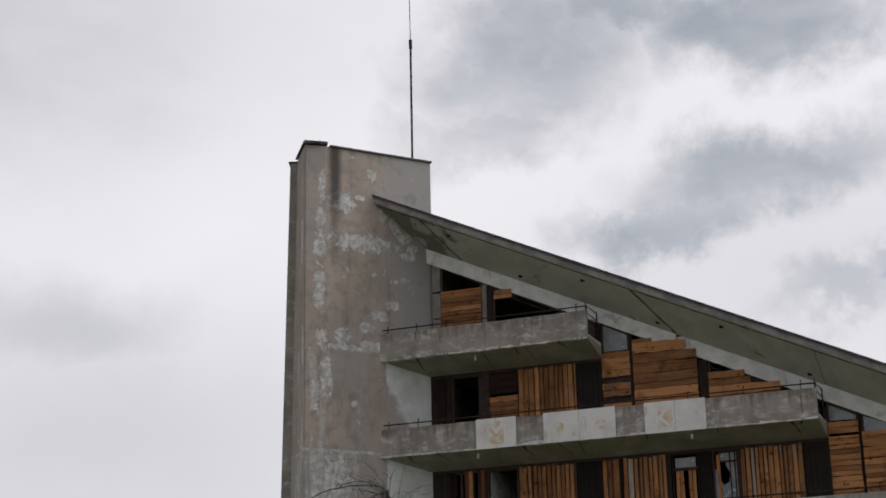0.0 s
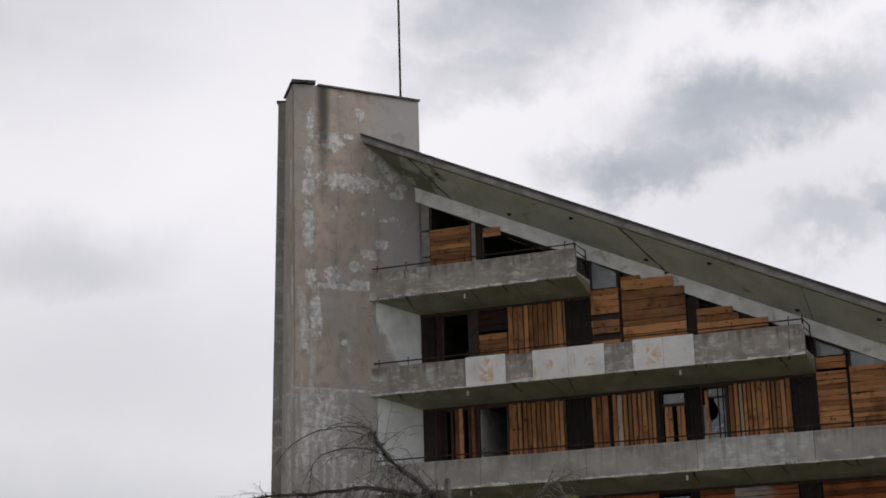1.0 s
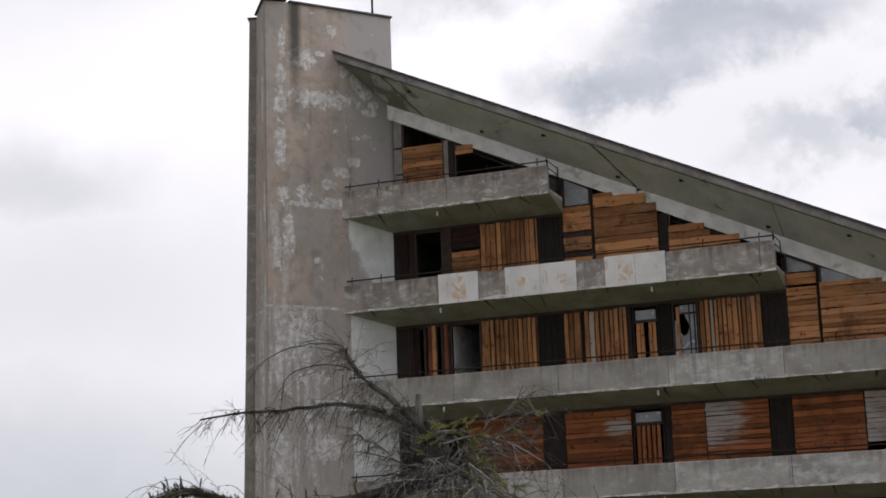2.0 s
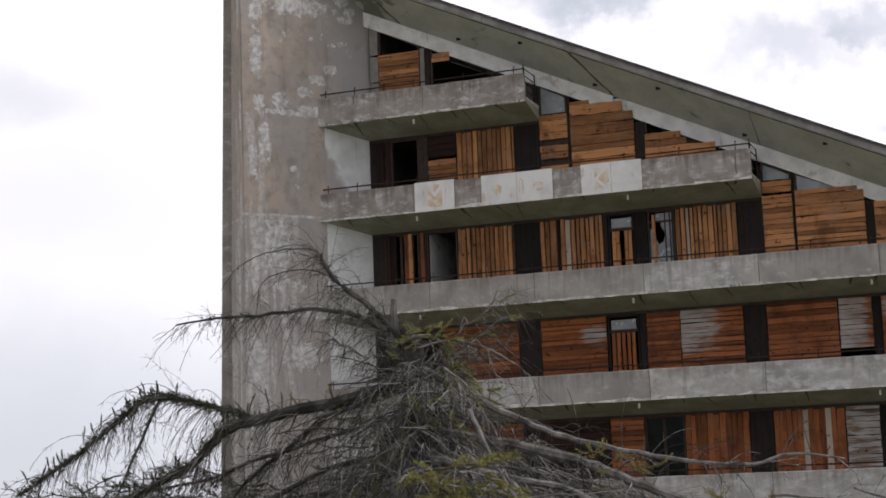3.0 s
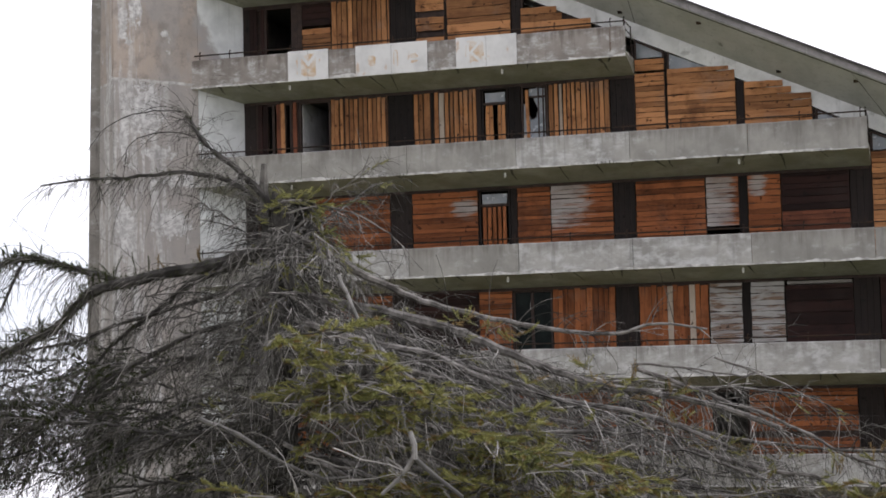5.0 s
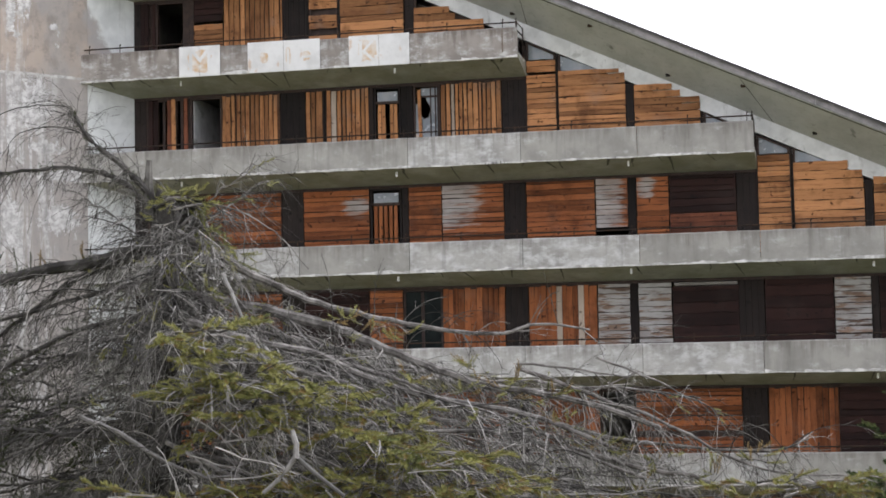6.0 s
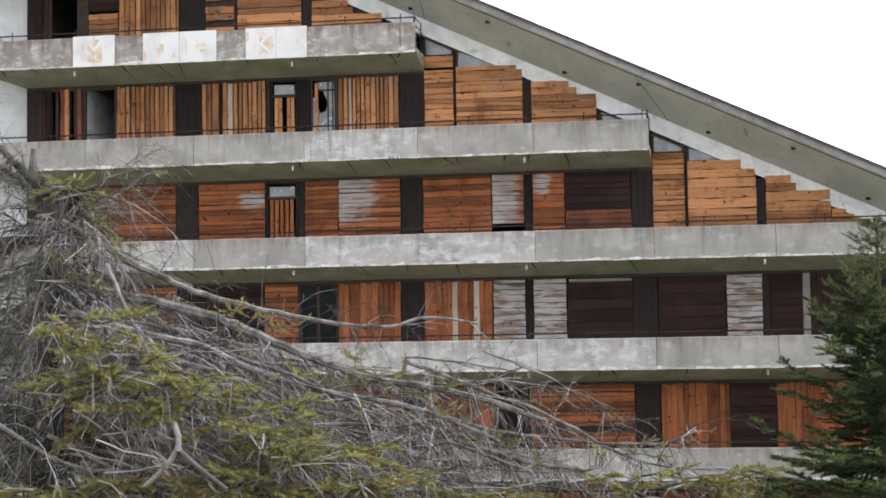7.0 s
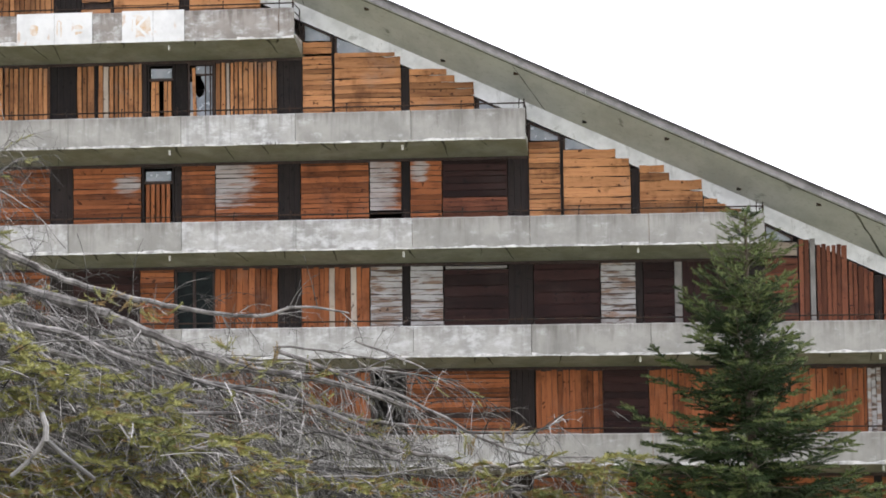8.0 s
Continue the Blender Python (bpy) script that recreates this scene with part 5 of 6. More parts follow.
            shoot(into, rng, p + o, (out + d * rng.uniform(0.2, 0.9)).normalized(), reach * rng.uniform(0.5, 1.2), 10, 0.045, 0.006)

    def hanging(pts, count, long=1.0):
        """Thin curved twigs that hang out of a limb, each with short side twigs on both sides."""
        for k in range(count):
            p, d = along(pts, rng.random() * 0.998)
            way = (d * rng.uniform(0.1, 1.1) + Vector((rng.uniform(-0.5, 0.5), rng.uniform(-0.7, 0.7), rng.uniform(-1.0, 0.5)))).normalized()
            ln = long * (rng.uniform(0.2, 0.6) if k % 3 else rng.uniform(0.5, 1.15))
            bunch = bunch_at(p, 0.3)
            h = hair(p, way, ln, rng.choice((0.0036, 0.0048, 0.0065)), 5, 0.28, bunch)
            for j in range(int(3 + ln * 8)):
                q, e = along(h, rng.uniform(0.08, 0.99))
                side = e.orthogonal().normalized() if j % 2 else e.cross(e.orthogonal()).normalized()
                d3 = (e * 0.7 + side * rng.choice((-1, 1)) * rng.uniform(0.5, 1.0) + Vector((0, 0, rng.uniform(-0.5, 0.3)))).normalized()
                hair(q, d3, rng.uniform(0.05, 0.20), 0.0027, 2, 0.25, bunch)

    def curved(ctrl, y, lean, r0, r1, dense, hairs, scale, stubs=0, green=0.0, bark=BARK, hang=3.0):
        """A limb through a few turning points (x, z); it comes forward or goes back by lean per metre."""
        q = [Vector((x, y + lean * (x - ctrl[0][0]), z)) for x, z in ctrl]
        q = [q[0] * 2 - q[1]] + q + [q[-1] * 2 - q[-2]]
        pts = []
        for k in range(1, len(q) - 2):
            for j in range(4):
                f = j / 4
                pts.append(0.5 * (2 * q[k] + (q[k + 1] - q[k - 1]) * f + (2 * q[k - 1] - 5 * q[k] + 4 * q[k + 1] - q[k + 2]) * f * f
                                  + (3 * q[k] - q[k - 1] - 3 * q[k + 1] + q[k + 2]) * f ** 3) + Vector((0, rng.uniform(-0.02, 0.02), rng.uniform(-0.012, 0.012))))
        pts.append(q[-2])
        tube = Tubes()
        tube.tube([p + o for p in pts], r0, r1, 7)
        tube.object("bough", bark, tree)
        length = sum((v - w).length for v, w in zip(pts, pts[1:]))
        if dense:
            dress(pts, length, dense, green, hairs, scale)
        spurs(pts, stubs, 0.09, dark_needles)
        hanging(pts, int(length * 6 * hang), 0.55 + 0.7 * scale)
        return pts

    def upright(p, count, into, tall=0.3):
        """A few stiff young shoots that stand up from a limb."""
        for k in range(count):
            q = p + Vector((rng.uniform(-0.12, 0.12), rng.uniform(-0.05, 0.05), 0))
            h = hair(q, Vector((rng.uniform(-0.6, 0.25), rng.uniform(-0.2, 0.2), 1)).normalized(), tall * rng.uniform(0.6, 1.1), 0.007, 3, 0.05)
            for j in range(5):
                a, b = along(h, 0.15 + 0.8 * j / 5)
                shoot(into, rng, a + o, b, 0.09, 16, 0.035, 0.0055)

    # leader bent over to the side, and its hooked neighbour
    curved([(-0.4, 3.1), (-0.38, 3.7), (-0.54, 4.1), (-0.9, 4.53), (-1.25, 4.8), (-1.5, 5.12), (-1.56, 5.25)], y0, 0.1, 0.065, 0.016, 9, (5, 8), 0.45, 60, 0.0, DARK_BARK, 7.0)
    curved([(-0.5, 3.9), (-0.84, 4.27), (-1.2, 4.47), (-1.75, 4.59), (-2.6, 4.58), (-3.2, 4.6), (-3.9, 4.56)], y0, -0.1, 0.04, 0.012, 8, (4, 7), 0.5, 60, 0.0, DARK_BARK, 3.4)
    # thin arching twigs over the bent leader
    curved([(-1.5, 5.1), (-1.7, 5.33), (-2.2, 5.36), (-2.7, 5.2), (-2.95, 4.9)], y0, 0.1, 0.010, 0.004, 2, (1, 3), 0.3, 0, 0.0, DARK_BARK, 0.5)
    curved([(-1.3, 4.85), (-1.6, 5.04), (-2.0, 5.08), (-2.35, 4.98), (-2.45, 4.75)], y0, 0.1, 0.010, 0.004, 2, (1, 3), 0.3, 0, 0.0, DARK_BARK, 0.8)
    # the heavy bough that dips and its hooked side branch
    main = curved([(-0.4, 3.62), (-1.1, 3.42), (-1.75, 3.31), (-2.6, 3.16), (-2.9, 2.97), (-3.25, 2.65), (-3.8, 2.4), (-4.4, 2.0), (-5.1, 1.55)], y0, 0.18, 0.088, 0.035, 6, (4, 7), 0.7, 420, bark=DARK_BARK, hang=3.0)
    hook = curved([(-2.6, 3.2), (-3.2, 3.4), (-3.7, 3.54), (-4.05, 3.6), (-4.35, 3.53), (-4.75, 3.24), (-5.4, 2.8), (-6.1, 2.4)], y0 + 0.35, 0.12, 0.045, 0.022, 6, (3, 6), 0.5, 300, bark=DARK_BARK, hang=2.4)
    curved([(-4.1, 3.5), (-4.35, 3.0), (-4.6, 2.5), (-4.75, 2.1)], y0 + 0.17, 0.12, 0.022, 0.010, 6, (3, 6), 0.5, 60, bark=DARK_BARK)
    for x, z in ((-1.55, 3.36), (-1.95, 3.30), (-2.3, 3.28), (-2.75, 3.25)):
        upright(Vector((x, y0 - 0.02, z)), 2, brown if x > -2.2 else dark_needles)
    spurs(main, 420, 0.13, dark_needles)
    spurs(hook, 420, 0.13, dark_needles)
    for k in range(46):
        q, d = along(hook if k % 2 else main, 0.35 + 0.64 * rng.random())
        upright(q, 1, dark_needles, 0.17)
    # long thin twigs that arch out of these boughs and hang over
    for pts, count in ((hook, 105), (main, 85)):
        for k in range(count):
            p, d = along(pts, rng.random() * 0.998)
            v = (d * rng.uniform(0.2, 1.0) + Vector((rng.uniform(-0.6, 0.2), rng.uniform(-0.6, 0.6), rng.uniform(-0.3, 0.7)))).normalized()
            arch, ln = [p], rng.uniform(0.4, 1.2)
            for j in range(8):
                v = (v + Vector((rng.uniform(-0.05, 0.05), rng.uniform(-0.05, 0.05), -0.24))).normalized()
                arch.append(arch[-1] + v * (ln / 8))
            twigs.tube([q + o for q in arch], 0.0055, 0.0024, 3)
            for j in range(int(4 + ln * 9)):
                q, e = along(arch, rng.uniform(0.05, 0.99))
                d3 = (e * 0.9 + Vector((rng.uniform(-0.8, 0.8), rng.uniform(-0.8, 0.8), rng.uniform(-0.8, 0.6)))).normalized()
                hair(q, d3, rng.uniform(0.04, 0.16), 0.0026, 2, 0.2)
    # long curved boughs one under the other
    for ctrl, r in (([(-0.5, 3.5), (-1.5, 3.25), (-2.1, 2.88), (-2.6, 2.57), (-3.1, 2.13), (-3.45, 1.6)], 0.05), ([(-0.4, 3.2), (-1.5, 2.97), (-2.5, 2.73), (-3.4, 2.48), (-4.4, 2.35), (-5.5, 2.12)], 0.03),
                    ([(-0.6, 1.2), (-2.05, 1.34), (-2.5, 1.45), (-3.25, 1.5), (-4.0, 1.62), (-4.8, 1.9)], 0.028), ([(-0.4, 2.7), (-1.4, 2.6), (-2.6, 2.1), (-3.6, 1.5), (-4.4, 0.7)], 0.04),
                    ([(-0.4, 2.3), (-1.6, 2.25), (-2.9, 1.8), (-4.2, 1.2), (-5.5, 0.4)], 0.035)):
        curved(ctrl, y0, rng.uniform(-0.15, 0.25), r, 0.012, 6, (4, 8), 0.8, 60, bark=DARK_BARK, hang=3.0)
    # broken stump of the old top, and a needled branch beside it
    stump = Tubes()
    stump.tube([Vector((-0.60, y0 + 0.02, 3.9)) + o, Vector((-0.63, y0 + 0.02, 4.3)) + o, Vector((-0.61, y0, 4.62)) + o], 0.085, 0.035, 7)
    stump.object("broken_top", TWIG, tree, "broken grey stump of the old top")
    curved([(-0.45, 4.05), (-0.2, 4.12), (0.05, 4.04), (0.2, 3.75), (0.27, 3.43)], y0 - 0.2, 0.0, 0.032, 0.018, 9, (2, 4), 0.4, 0, 0.0, BARK, 1.0)
    for cx, cz in ((-0.25, 4.12), (-0.05, 4.12), (0.08, 4.0), (0.2, 3.68), (0.45, 3.5), (0.62, 3.36), (-0.1, 3.3), (0.2, 3.0)):
        for k in range(5):
            p = Vector((cx + rng.uniform(-0.1, 0.1), y0 - 0.3 + rng.uniform(-0.1, 0.1), cz + rng.uniform(-0.06, 0.06)))
            tuft(hair(p, Vector((rng.uniform(-0.5, 1.0), rng.uniform(-0.5, 0.3), rng.uniform(-0.3, 0.4))).normalized(), rng.uniform(0.12, 0.3), 0.005), 4, olive, 0.045)
    curved([(-0.25, 3.95), (0.22, 4.02), (0.63, 3.92), (1.1, 3.65), (1.5, 3.2)], y0 - 0.3, 0.0, 0.013, 0.005, 2, (2, 4), 0.6, hang=0.4)
    falling = []
    # the long falling boughs on the open side: turning points, depth in front of the stem, radii, side growth
    for ctrl, near, r0, r1, dense, hang in (
            ([(-0.42, 3.82), (0.3, 3.42), (0.58, 3.25), (0.96, 3.06), (1.43, 2.85), (2.03, 2.68), (2.62, 2.54), (3.34, 2.41), (3.79, 2.40), (4.26, 2.49), (4.8, 2.41)], 0.2, 0.055, 0.012, 1.2, 0.5),
            ([(-0.42, 3.02), (0.28, 2.87), (0.94, 2.74), (1.76, 2.52), (2.17, 2.36), (2.58, 2.19), (3.25, 1.93), (3.74, 1.79), (4.21, 1.72), (4.79, 1.6), (5.6, 1.32)], 0.4, 0.075, 0.03, 5, 3.0),
            ([(0.2, 2.6), (0.71, 2.45), (1.17, 2.32), (1.71, 2.21), (2.33, 1.93), (2.9, 1.73), (3.6, 1.59), (4.3, 1.45), (5.1, 1.1)], 0.8, 0.05, 0.022, 5, 3.0),
            ([(0.9, 2.25), (1.5, 2.02), (2.1, 1.86), (2.8, 1.52), (3.5, 1.38), (4.4, 1.16), (5.4, 0.8)], 0.9, 0.04, 0.018, 6, 3.0),
            ([(1.6, 1.45), (2.4, 1.31), (2.87, 1.31), (3.64, 1.33), (4.02, 1.27)], 1.2, 0.03, 0.016, 5, 2.0),
            ([(4.0, 1.5), (4.7, 1.3), (5.28, 1.17), (5.69, 1.14), (6.37, 1.06), (6.89, 1.09), (7.16, 1.18)], 0.6, 0.026, 0.010, 4, 1.5),
            ([(4.0, 2.0), (4.72, 1.74), (5.07, 1.59), (5.46, 1.45), (5.9, 1.23), (6.36, 0.97), (6.83, 0.83), (7.58, 0.79)], 0.6, 0.026, 0.010, 4, 1.5),
            ([(4.0, 2.05), (4.72, 1.97), (5.17, 1.89), (5.37, 1.94)], 0.6, 0.014, 0.007, 1, 0.3),
            ([(4.5, 1.5), (4.84, 1.72), (5.08, 1.81), (5.37, 1.94)], 0.6, 0.013, 0.006, 1, 0.3),
            ([(4.6, 1.1), (5.36, 0.88), (5.89, 0.8), (6.36, 0.6), (6.59, 0.45), (6.9, 0.2)], 0.6, 0.03, 0.015, 5, 2.0),
            ([(4.9, 2.1), (5.52, 1.84), (5.9, 1.64), (6.25, 1.47)], 0.6, 0.013, 0.005, 1, 0.4)):
        # those that start at the stem lean out of it towards the viewer
        from_stem = ctrl[0][0] < 0
        falling.append(curved(ctrl, y0 if from_stem else y0 - near, -near / 3 if from_stem else 0.0, r0, r1, dense, (4, 8), 0.75, 0, 0.0, BARK, hang))
    # bare whips that rise from them and bend over
    for k in range(44):
        p, d = along(falling[(0, 1, 0, 2, 5, 6)[k % 6]], 0.15 + 0.84 * rng.random())
        v = (d * rng.uniform(-0.3, 0.9) + Vector((rng.uniform(-0.3, 0.5), rng.uniform(-0.4, 0.2), rng.uniform(0.4, 1.1)))).normalized()
        whip, ln = [p], rng.uniform(0.3, 0.95)
        for j in range(7):
            v = (v + Vector((rng.uniform(-0.05, 0.08), rng.uniform(-0.05, 0.05), -0.16))).normalized()
            whip.append(whip[-1] + v * (ln / 7))
        twigs.tube([q + o for q in whip], 0.0065, 0.0028, 4)
        for j in range(rng.randint(2, 5)):
            q, e = along(whip, rng.uniform(0.25, 0.99))
            hair(q, (e + Vector((rng.uniform(-0.7, 0.7), rng.uniform(-0.4, 0.4), rng.uniform(-0.6, 0.6)))).normalized(), rng.uniform(0.06, 0.22), 0.0032, 2, 0.2)
    # bare pale limbs that lie over the needles
    for ctrl, near, r0, r1 in (([(0.9, 3.1), (1.01, 2.89), (1.14, 2.59), (1.36, 2.19), (1.74, 1.71), (2.13, 1.34), (2.42, 1.09)], 1.6, 0.026, 0.012),
                               ([(-0.9, 1.55), (-0.4, 1.35), (-0.04, 1.14), (0.27, 0.97), (0.62, 0.86), (0.93, 0.88)], 1.4, 0.032, 0.014),
                               ([(1.4, 2.35), (1.75, 2.0), (2.15, 1.75), (2.4, 1.55)], 1.9, 0.024, 0.014)):
        curved(ctrl, y0 - near, 0.0, r0, r1, 1.5, (2, 4), 0.5, 0, 0.0, FORK, 0.6)
    # thinner boughs behind, which rise a little and hang over at the ends
    for k in range(22):
        f = k / 22
        limb((x0, y0 + rng.uniform(0.1, 0.9), 2.7 - 3.3 * f), rng.uniform(135, 205), rng.uniform(0, 18), rng.uniform(2.8, 4.9) * (0.9 + 0.2 * f), rng.uniform(24, 48),
             rng.uniform(0.016, 0.038), 7, 0.06 if f > 0.3 else 0.01, 0.09, (6, 11))
    # a few low boughs that reach far out
    for k in range(9):
        limb((x0, y0 + rng.uniform(0.0, 0.6), rng.uniform(0.5, 1.6)), rng.uniform(150, 200), rng.uniform(0, 12), rng.uniform(3.4, 5.6), rng.uniform(12, 30), rng.uniform(0.016, 0.03), 8, 0.05, 0.08, (6, 11))
    # open side: straight boughs that fall away one under the other
    for k in range(60):
        f = (k % 30) / 30
        pts = limb((x0 + rng.uniform(0, 0.4), y0 + (rng.uniform(-0.6, 0.2) if k < 30 else rng.uniform(0.3, 1.2)), 2.7 - 3.2 * f), rng.uniform(-22, 24), rng.uniform(-21, -11), rng.uniform(4.8, 8.4) * (0.82 + 0.2 * f), rng.uniform(-4, 10),
             rng.uniform(0.018, 0.042), 7, 0.03 + 0.03 * f, 0.06)
        hanging(pts, 16, 0.8)
    # straight bare branches that lie across the others
    for k in range(46):
        p = Vector((x0 + rng.uniform(0.4, 5.2), y0 + rng.uniform(-1.6, 0.3), 0))
        p.z = 2.55 - 0.36 * (p.x - x0) - 1.9 * rng.random()
        pts = bough(rng, p, rng.uniform(-28, 25), rng.uniform(-28, 6), rng.uniform(1.2, 3.4), rng.uniform(-14, 18), 8, 0.05)
        (pale if k % 2 == 0 else twigs).tube([q + o for q in pts], rng.uniform(0.009, 0.020), 0.004, 5)
        dress(pts, 1.5, 4, 0.0, (2, 5))
    # stout bare grey limbs in front, which sweep down and outwards
    for k in range(34):
        x = x0 + 0.4 + 5.9 * (k / 34)
        z = 2.35 - 0.34 * (x - x0) - 1.4 * rng.random()
        pts = bough(rng, (x, y0 - rng.uniform(0.4, 1.6), z), rng.uniform(-30, 15), rng.uniform(-32, -8), rng.uniform(1.6, 3.4), rng.uniform(-22, 10), 9, 0.05)
        tube = Tubes()
        r = rng.uniform(0.016, 0.032)
        tube.tube([q + o for q in pts], r, r * 0.35, 6)
        tube.object("bough", BARK, tree)
        dress(pts, 2.0, 4, 0.01, (3, 6), 0.8)
        hanging(pts, 26, 0.75)
    # short dry boughs that fill the shoulder between stem and long boughs
    for k in range(34):
        x = x0 + rng.uniform(0.0, 1.9)
        limb((x, y0 + rng.uniform(-0.5, 0.5), 3.35 - 0.42 * (x - x0) - rng.uniform(0.05, 0.9)), rng.uniform(-40, 40), rng.uniform(-45, -5), rng.uniform(0.8, 1.9), rng.uniform(-10, 30), 0.014, 8, 0.01, 0.1, (6, 11))
    # and the thin outer end of the mass
    for k in range(80):
        x = x0 + rng.uniform(3.2, 6.6)
        limb((x, y0 - rng.uniform(0.2, 1.0), 2.1 - 0.30 * (x - x0) - rng.uniform(0.1, 1.4)), rng.uniform(-25, 25), rng.uniform(-30, 5), rng.uniform(0.9, 2.2), rng.uniform(-10, 20), rng.uniform(0.010, 0.02), 6, 0.04, 0.08, (5, 9))
    # boughs further back, in the shade of the others
    for k in range(60):
        x = x0 + rng.uniform(1.0, 6.4)
        limb((x, y0 + rng.uniform(0.4, 1.4), 2.35 - 0.31 * (x - x0) - rng.uniform(0.2, 1.5)), rng.uniform(-25, 25), rng.uniform(-28, 0), rng.uniform(1.0, 2.4), rng.uniform(-10, 20), rng.uniform(0.010, 0.02), 8, 0.03, 0.08, (7, 12))
    # the dense tangle round the stem
    for k in range(130):
        limb((x0 + rng.uniform(-0.1, 0.25), y0 - rng.uniform(-0.1, 0.15), rng.uniform(-0.8, 2.4) if k % 2 else rng.uniform(2.4, 3.85)), rng.uniform(0, 360), rng.uniform(-35, 45), rng.uniform(0.6, 1.7), rng.uniform(10, 70), 0.014, 11, 0.006, 0.12, (6, 11))
    # towards the viewer: flat green sprays over the dead wood, in a few clumps (x, z, half width, half height, sprays)
    for cx, cz, rx, rz, count in ((0.85, 2.32, 0.40, 0.20, 9), (1.35, 1.74, 0.62, 0.24, 23), (2.1, 1.76, 0.32, 0.22, 9), (2.66, 1.33, 0.40, 0.24, 13), (3.2, 1.02, 0.46, 0.24, 14),
                                  (3.9, 0.70, 0.50, 0.2, 12), (1.6, 0.70, 1.0, 0.2, 26), (0.45, 0.68, 0.5, 0.2, 12), (2.9, 0.62, 0.9, 0.2, 20), (5.0, 0.45, 0.6, 0.2, 6), (7.0, 0.55, 0.45, 0.28, 16)):
        for k in range(int(count * 1.55)):
            p = Vector((cx + rx * rng.uniform(-1, 0.8), y0 - (rng.uniform(1.9, 2.8) if cx < 4.2 else rng.uniform(0.9, 1.6)), cz + rz * rng.uniform(-1, 1)))
            pts = bough(rng, p, rng.choice((rng.uniform(-50, 15), rng.uniform(-50, 15), rng.uniform(160, 215))), rng.uniform(-8, 10), rng.uniform(0.35, 0.8), rng.uniform(-6, 22), 6, 0.1)
            thin.tube([q + o for q in pts], 0.013, 0.005, 5)
            m = rng.randint(5, 9)
            for j in range(m):
                q, d = along(pts, 0.2 + 0.79 * j / m)
                side = d.cross(Vector((0, 0, 1))).normalized() * (1 if j % 2 else -1)
                sub = hair(q, (d * 0.9 + side * rng.uniform(0.4, 0.9) + Vector((0, 0, rng.uniform(-0.10, 0.14)))).normalized(), rng.uniform(0.14, 0.32), 0.005, 3, 0.04)
                for w in range(rng.randint(3, 5)):
                    a, b = along(sub, 0.1 + 0.88 * w / 5)
                    way = (b + Vector((rng.uniform(-0.5, 0.5), rng.uniform(-0.5, 0.5), rng.uniform(-0.1, 0.3)))).normalized()
                    shoot(brown if rng.random() < (0.3 if cz < 0.8 else 0.08) else olive, rng, a + o, way, 0.11, 24, 0.045, 0.0064)
            dress(pts, 0.8, 5, 0.0, (2, 5), 0.7)
    # loose arching twigs that cross the others every way
    for k in range(240):
        x = rng.uniform(-1.6, 5.6)
        z = (3.2 - 0.36 * (x - x0) if x > x0 else 3.3 + 0.15 * (x - x0)) - rng.uniform(0.1, 2.0)
        v = Vector((rng.uniform(-1, 1), rng.uniform(-0.6, 0.3), rng.uniform(-0.5, 0.9))).normalized()
        p = Vector((x, y0 - rng.uniform(0.5, 1.9), z))
        arch, ln = [p], rng.uniform(0.35, 1.2)
        for j in range(8):
            v = (v + Vector((rng.uniform(-0.08, 0.08), rng.uniform(-0.08, 0.08), rng.uniform(-0.30, -0.05)))).normalized()
            arch.append(arch[-1] + v * (ln / 8))
        into = pale if rng.random() < 0.4 and x > x0 else twigs
        into.tube([q + o for q in arch], rng.choice((0.005, 0.0065, 0.009)), 0.0028, 4)
        for j in range(rng.randint(2, 6)):
            q, e = along(arch, rng.uniform(0.1, 0.99))
            hair(q, (e + Vector((rng.uniform(-0.8, 0.8), rng.uniform(-0.5, 0.5), rng.uniform(-0.8, 0.5)))).normalized(), rng.uniform(0.06, 0.25), 0.0032, 2, 0.25, into)
    # bare bleached twigs that stick out of the green
    for k in range(60):
        x = rng.uniform(0.5, 4.4)
        p = Vector((x, y0 - rng.uniform(2.2, 3.3), 2.45 - 0.40 * x - rng.uniform(0.0, 1.1)))
        pts = bough(rng, p, rng.uniform(-60, 60), rng.uniform(-50, 20), rng.uniform(0.4, 1.1), rng.uniform(-10, 30), 6, 0.08)
        pale.tube([q + o for q in pts], rng.uniform(0.006, 0.012), 0.003, 4)
        for j in range(5):
            q, d = along(pts, rng.uniform(0.2, 0.99))
            hair(q, (d + Vector((rng.uniform(-0.8, 0.8), rng.uniform(-0.5, 0.5), rng.uniform(-0.9, 0.4)))).normalized(), rng.uniform(0.1, 0.35), 0.0034, 3, 0.2, pale)
    # single tufts that are left on the dead boughs
    for cx, cz in ((2.26, 2.45), (2.05, 2.53), (2.68, 2.32), (3.51, 2.0), (3.92, 1.85), (3.88, 1.7), (4.41, 1.7), (3.46, 1.74), (2.84, 1.87), (4.81, 1.13), (5.1, 1.1), (5.6, 0.95), (6.2, 0.85), (6.6, 0.95), (5.3, 0.7), (4.5, 1.3)):
        for k in range(5):
            p = Vector((cx + rng.uniform(-0.1, 0.1), y0 - 0.7 + rng.uniform(-0.15, 0.15), cz + rng.uniform(-0.05, 0.08)))
            tuft(hair(p, Vector((rng.uniform(-0.6, 0.9), rng.uniform(-0.5, 0.3), rng.uniform(-0.2, 0.7))).normalized(), rng.uniform(0.1, 0.22), 0.005), 3, olive if k % 4 else brown, 0.042)
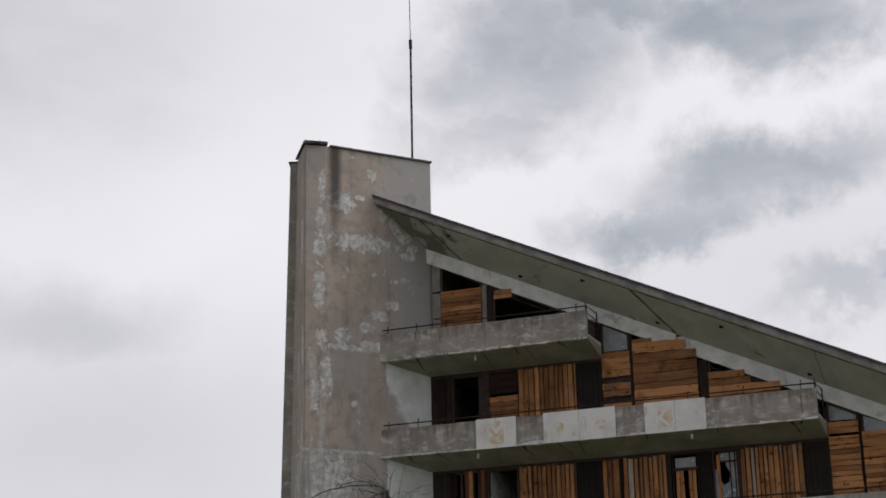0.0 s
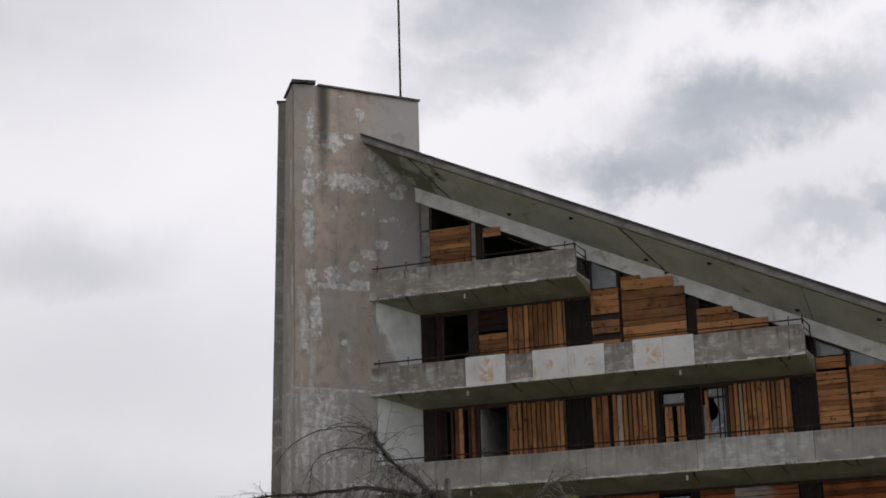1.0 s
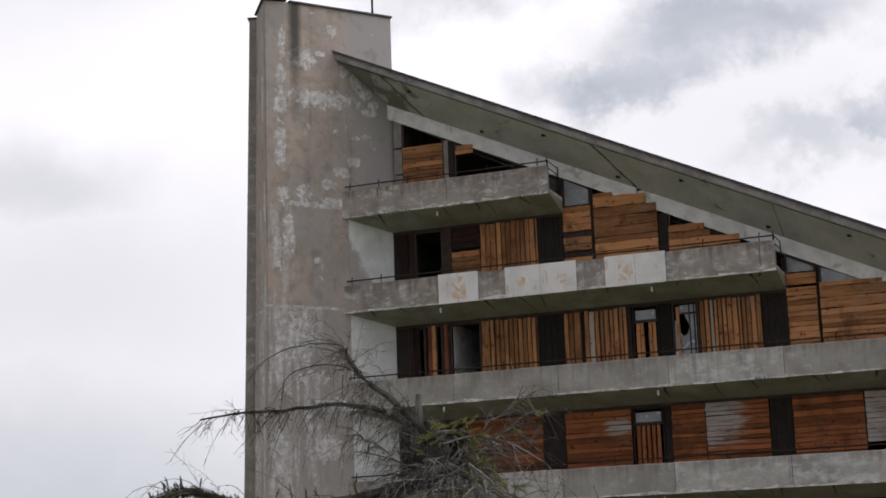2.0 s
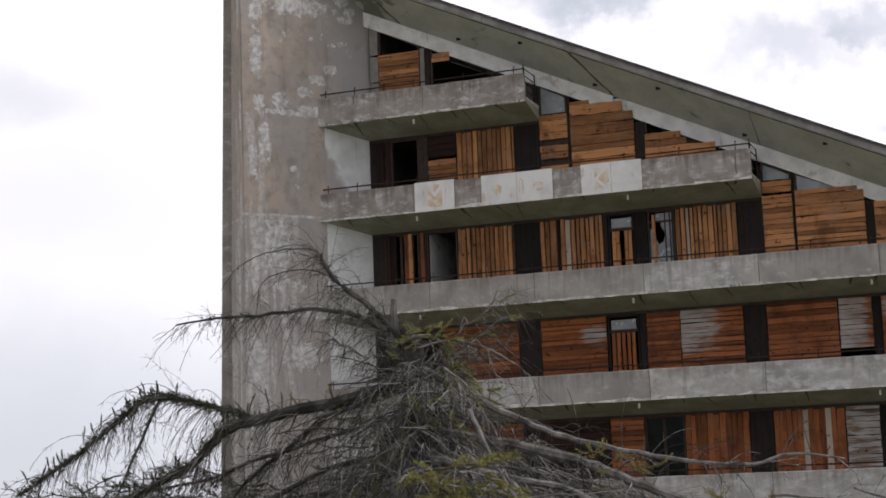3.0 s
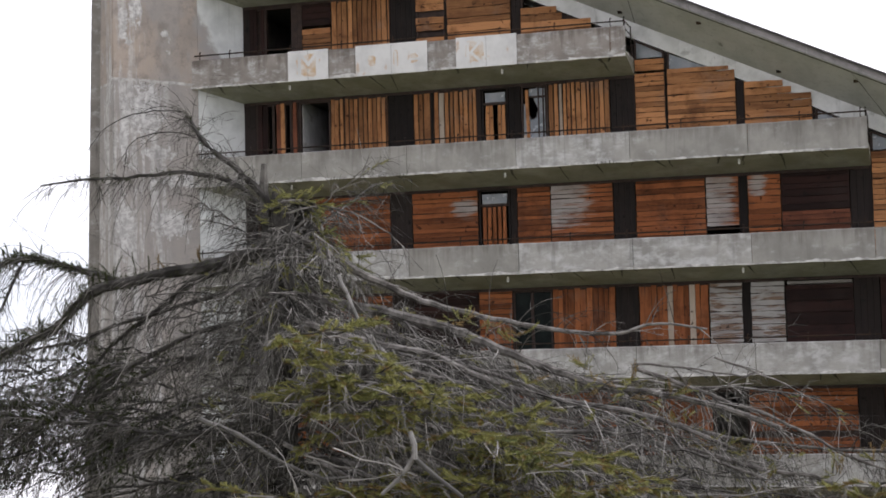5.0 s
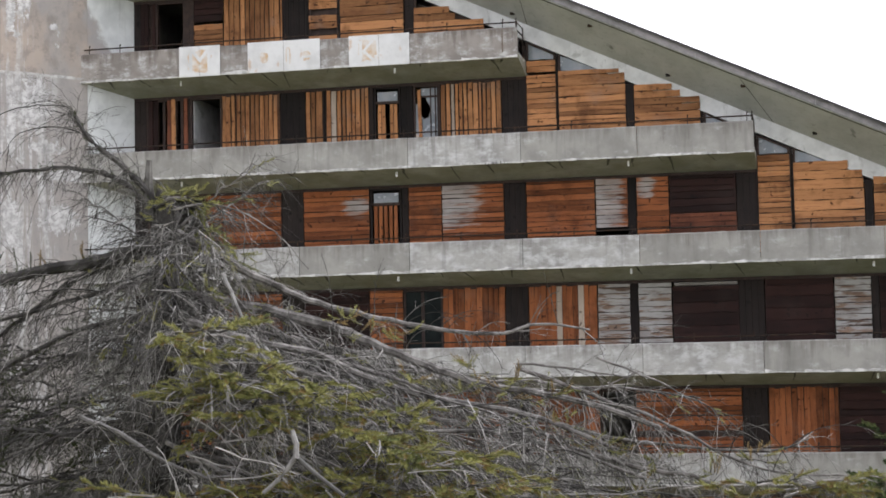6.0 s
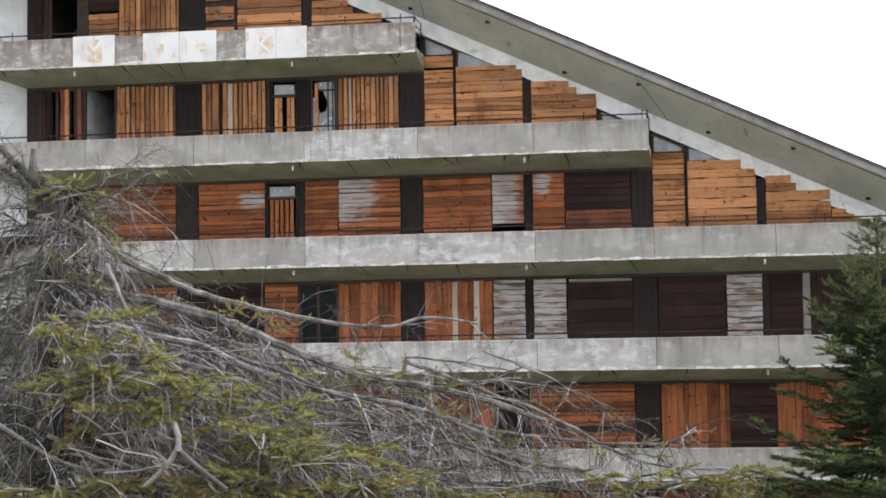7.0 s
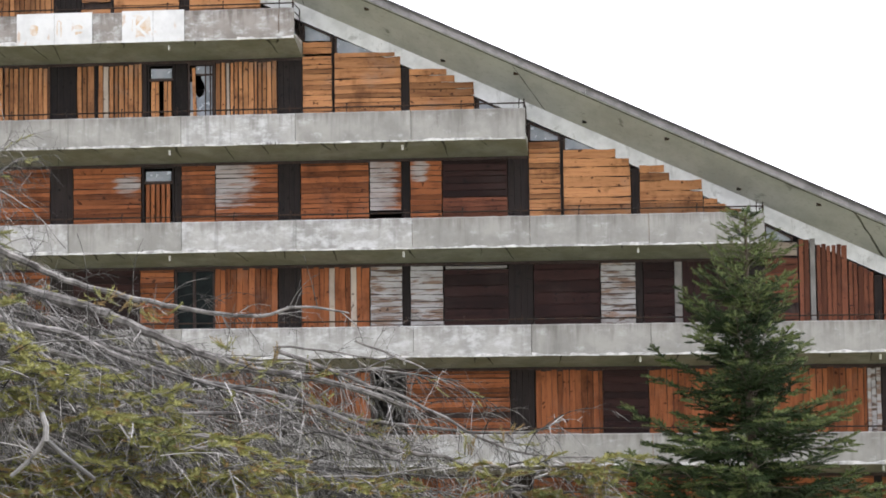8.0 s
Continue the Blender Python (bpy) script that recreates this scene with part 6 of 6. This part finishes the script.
    # dark green sprays low on the shaded side
    for k in range(26):
        x = -rng.uniform(1.6, 6.6)
        limb((x, y0 + rng.uniform(-0.4, 2.2), rng.uniform(1.1, min(2.3, 2.9 + 0.14 * x))), rng.uniform(140, 225), rng.uniform(-10, 20), rng.uniform(1.2, 2.4), rng.uniform(10, 40), 0.018, 9, 0.15, 0.14)
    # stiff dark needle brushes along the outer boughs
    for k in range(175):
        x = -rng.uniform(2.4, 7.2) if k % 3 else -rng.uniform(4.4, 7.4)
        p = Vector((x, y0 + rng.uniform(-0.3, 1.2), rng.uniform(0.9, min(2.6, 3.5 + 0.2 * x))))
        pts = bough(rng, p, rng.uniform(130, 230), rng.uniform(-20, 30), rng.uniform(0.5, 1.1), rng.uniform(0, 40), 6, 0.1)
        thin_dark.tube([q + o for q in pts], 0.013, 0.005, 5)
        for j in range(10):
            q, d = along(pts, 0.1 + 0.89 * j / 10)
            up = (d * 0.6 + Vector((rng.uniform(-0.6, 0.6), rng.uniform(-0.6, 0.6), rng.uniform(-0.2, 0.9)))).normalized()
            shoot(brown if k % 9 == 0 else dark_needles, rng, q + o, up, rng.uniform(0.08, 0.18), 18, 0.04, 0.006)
        hanging(pts, 6, 0.6)
    # a pale forked dead branch, bare of twigs
    fork = Tubes()
    for ctrl, r0, r1 in (([(2.27, 1.44), (2.32, 1.31), (2.32, 1.17)], 0.026, 0.032), ([(2.31, 1.20), (2.22, 1.06), (2.14, 0.97), (1.99, 0.84)], 0.028, 0.020), ([(2.31, 1.19), (2.42, 1.10), (2.55, 1.00), (2.81, 0.81)], 0.028, 0.020)):
        fork.tube([Vector((x, -27.6 - 0.02 * i, z)) + o for i, (x, z) in enumerate(ctrl)], r0, r1, 7)
    fork.object("forked_branch", FORK, tree, "pale bare forked branch")
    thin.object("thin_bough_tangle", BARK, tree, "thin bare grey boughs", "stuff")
    thin_dark.object("thin_dark_bough_tangle", DARK_BARK, tree, "thin dark shaded boughs", "stuff")
    twigs.object("dry_twig_tangle", TWIG, tree, "fine bare dark grey twigs", "stuff")
    pale.object("pale_twig_tangle", PALE, tree, "fine pale grey twigs, bleached and lit", "stuff")
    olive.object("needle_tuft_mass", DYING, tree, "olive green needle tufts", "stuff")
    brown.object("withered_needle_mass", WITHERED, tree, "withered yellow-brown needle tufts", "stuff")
    dark_needles.object("dark_needle_mass", SHADY, tree, "dark green shaded needle sprays", "stuff")


def green_fir():
    rng = random.Random(8)
    tree = tagged(new("fir_tree"), "dense dark green young fir tree beside the building", "tree")
    x, y, top = 10.6, -10.0, 4.62
    base = Vector((x, y, ground_z(x, y) - 0.1))
    tree.location = base
    t = Tubes()
    t.tube([Vector((0, 0, 0)), Vector((0.03, 0, 5)), Vector((0, 0.02, 9)), Vector((0, 0, top - base.z))], 0.17, 0.012, 8)
    t.object("trunk", FIR_BARK, tree)
    limbs, needles, tips = Tubes(), Tubes(), Tubes()
    z = top - 0.12
    level = 0
    while z > -4.2:
        drop = top - z
        reach = 0.10 + 0.72 * drop ** 0.70
        count = 5 if drop < 1.7 else 9
        for k in range(count):
            az = 360 * k / count + level * 47 + rng.uniform(-14, 14)
            length = reach * rng.choice((rng.uniform(0.35, 0.7), rng.uniform(0.75, 1.0), rng.uniform(0.95, 1.2)))
            p = Vector((0, 0, z - base.z + rng.uniform(-0.1, 0.1)))
            pts = bough(rng, p, az, 34 - min(38, drop * 9) + rng.uniform(-9, 9), length, 6 if drop < 1.2 else -26, 7, 0.08)
            limbs.tube(pts, 0.008 + 0.006 * length, 0.004, 4)
            m = max(4, int(length * (9 if drop < 1.7 else 13 if z > -1.7 else 4)))
            for j in range(m):
                f = 0.1 + 0.9 * (j + 0.5) / m
                q, d = along(pts, min(f, 0.999))
                side = d.cross(Vector((0, 0, 1))).normalized() * (1 if j % 2 else -1)
                ln = (0.12 + 0.34 * length * (1 - f * 0.75)) * rng.uniform(0.6, 1.05)
                ln = min(ln, 0.62)
                d2 = (d * 0.8 + side * rng.uniform(0.5, 0.95) + Vector((0, 0, rng.uniform(-0.42, 0.30)))).normalized()
                limbs.tube([q, q + d2 * ln], 0.005, 0.003, 3)
                # paler needles at the branch ends, and over the top as light in the colour
                bunch = tips if (f > 0.62 or drop < 2.2) and rng.random() < (0.85 if drop < 1.7 else 0.6) else needles
                shoot(bunch, rng, q, d2, ln, int(14 + ln * 60), 0.07, 0.0075 if drop < 1.7 else 0.0095)
                if ln > 0.25:
                    for s in (-1, 1):
                        q2 = q + d2 * (ln * rng.uniform(0.3, 0.6))
                        d3 = (d2 + d2.cross(Vector((0, 0, 1))).normalized() * s * 0.8).normalized()
                        shoot(bunch, rng, q2, d3, ln * 0.5, int(8 + ln * 40), 0.06, 0.0085)
            q, d = along(pts, 0.97)
            shoot(tips, rng, q, d, 0.2, 28, 0.065, 0.0085)
        z -= 0.16 if drop < 1.2 else (0.16 if level % 2 else 0.40)
        level += 1
    shoot(needles, rng, Vector((0, 0, top - base.z - 0.4)), Vector((0, 0, 1)), 0.45, 60, 0.05, 0.007)
    limbs.object("branch_work", FIR_BARK, tree, kind="stuff")
    tips.object("young_needle_mass", FIR_TIP, tree, "paler green fir needles on young tips and the lit top", "stuff")
    needles.object("needle_mass", FIR, tree, "dark green fir needles", "stuff")


dead_spruce()
green_fir()
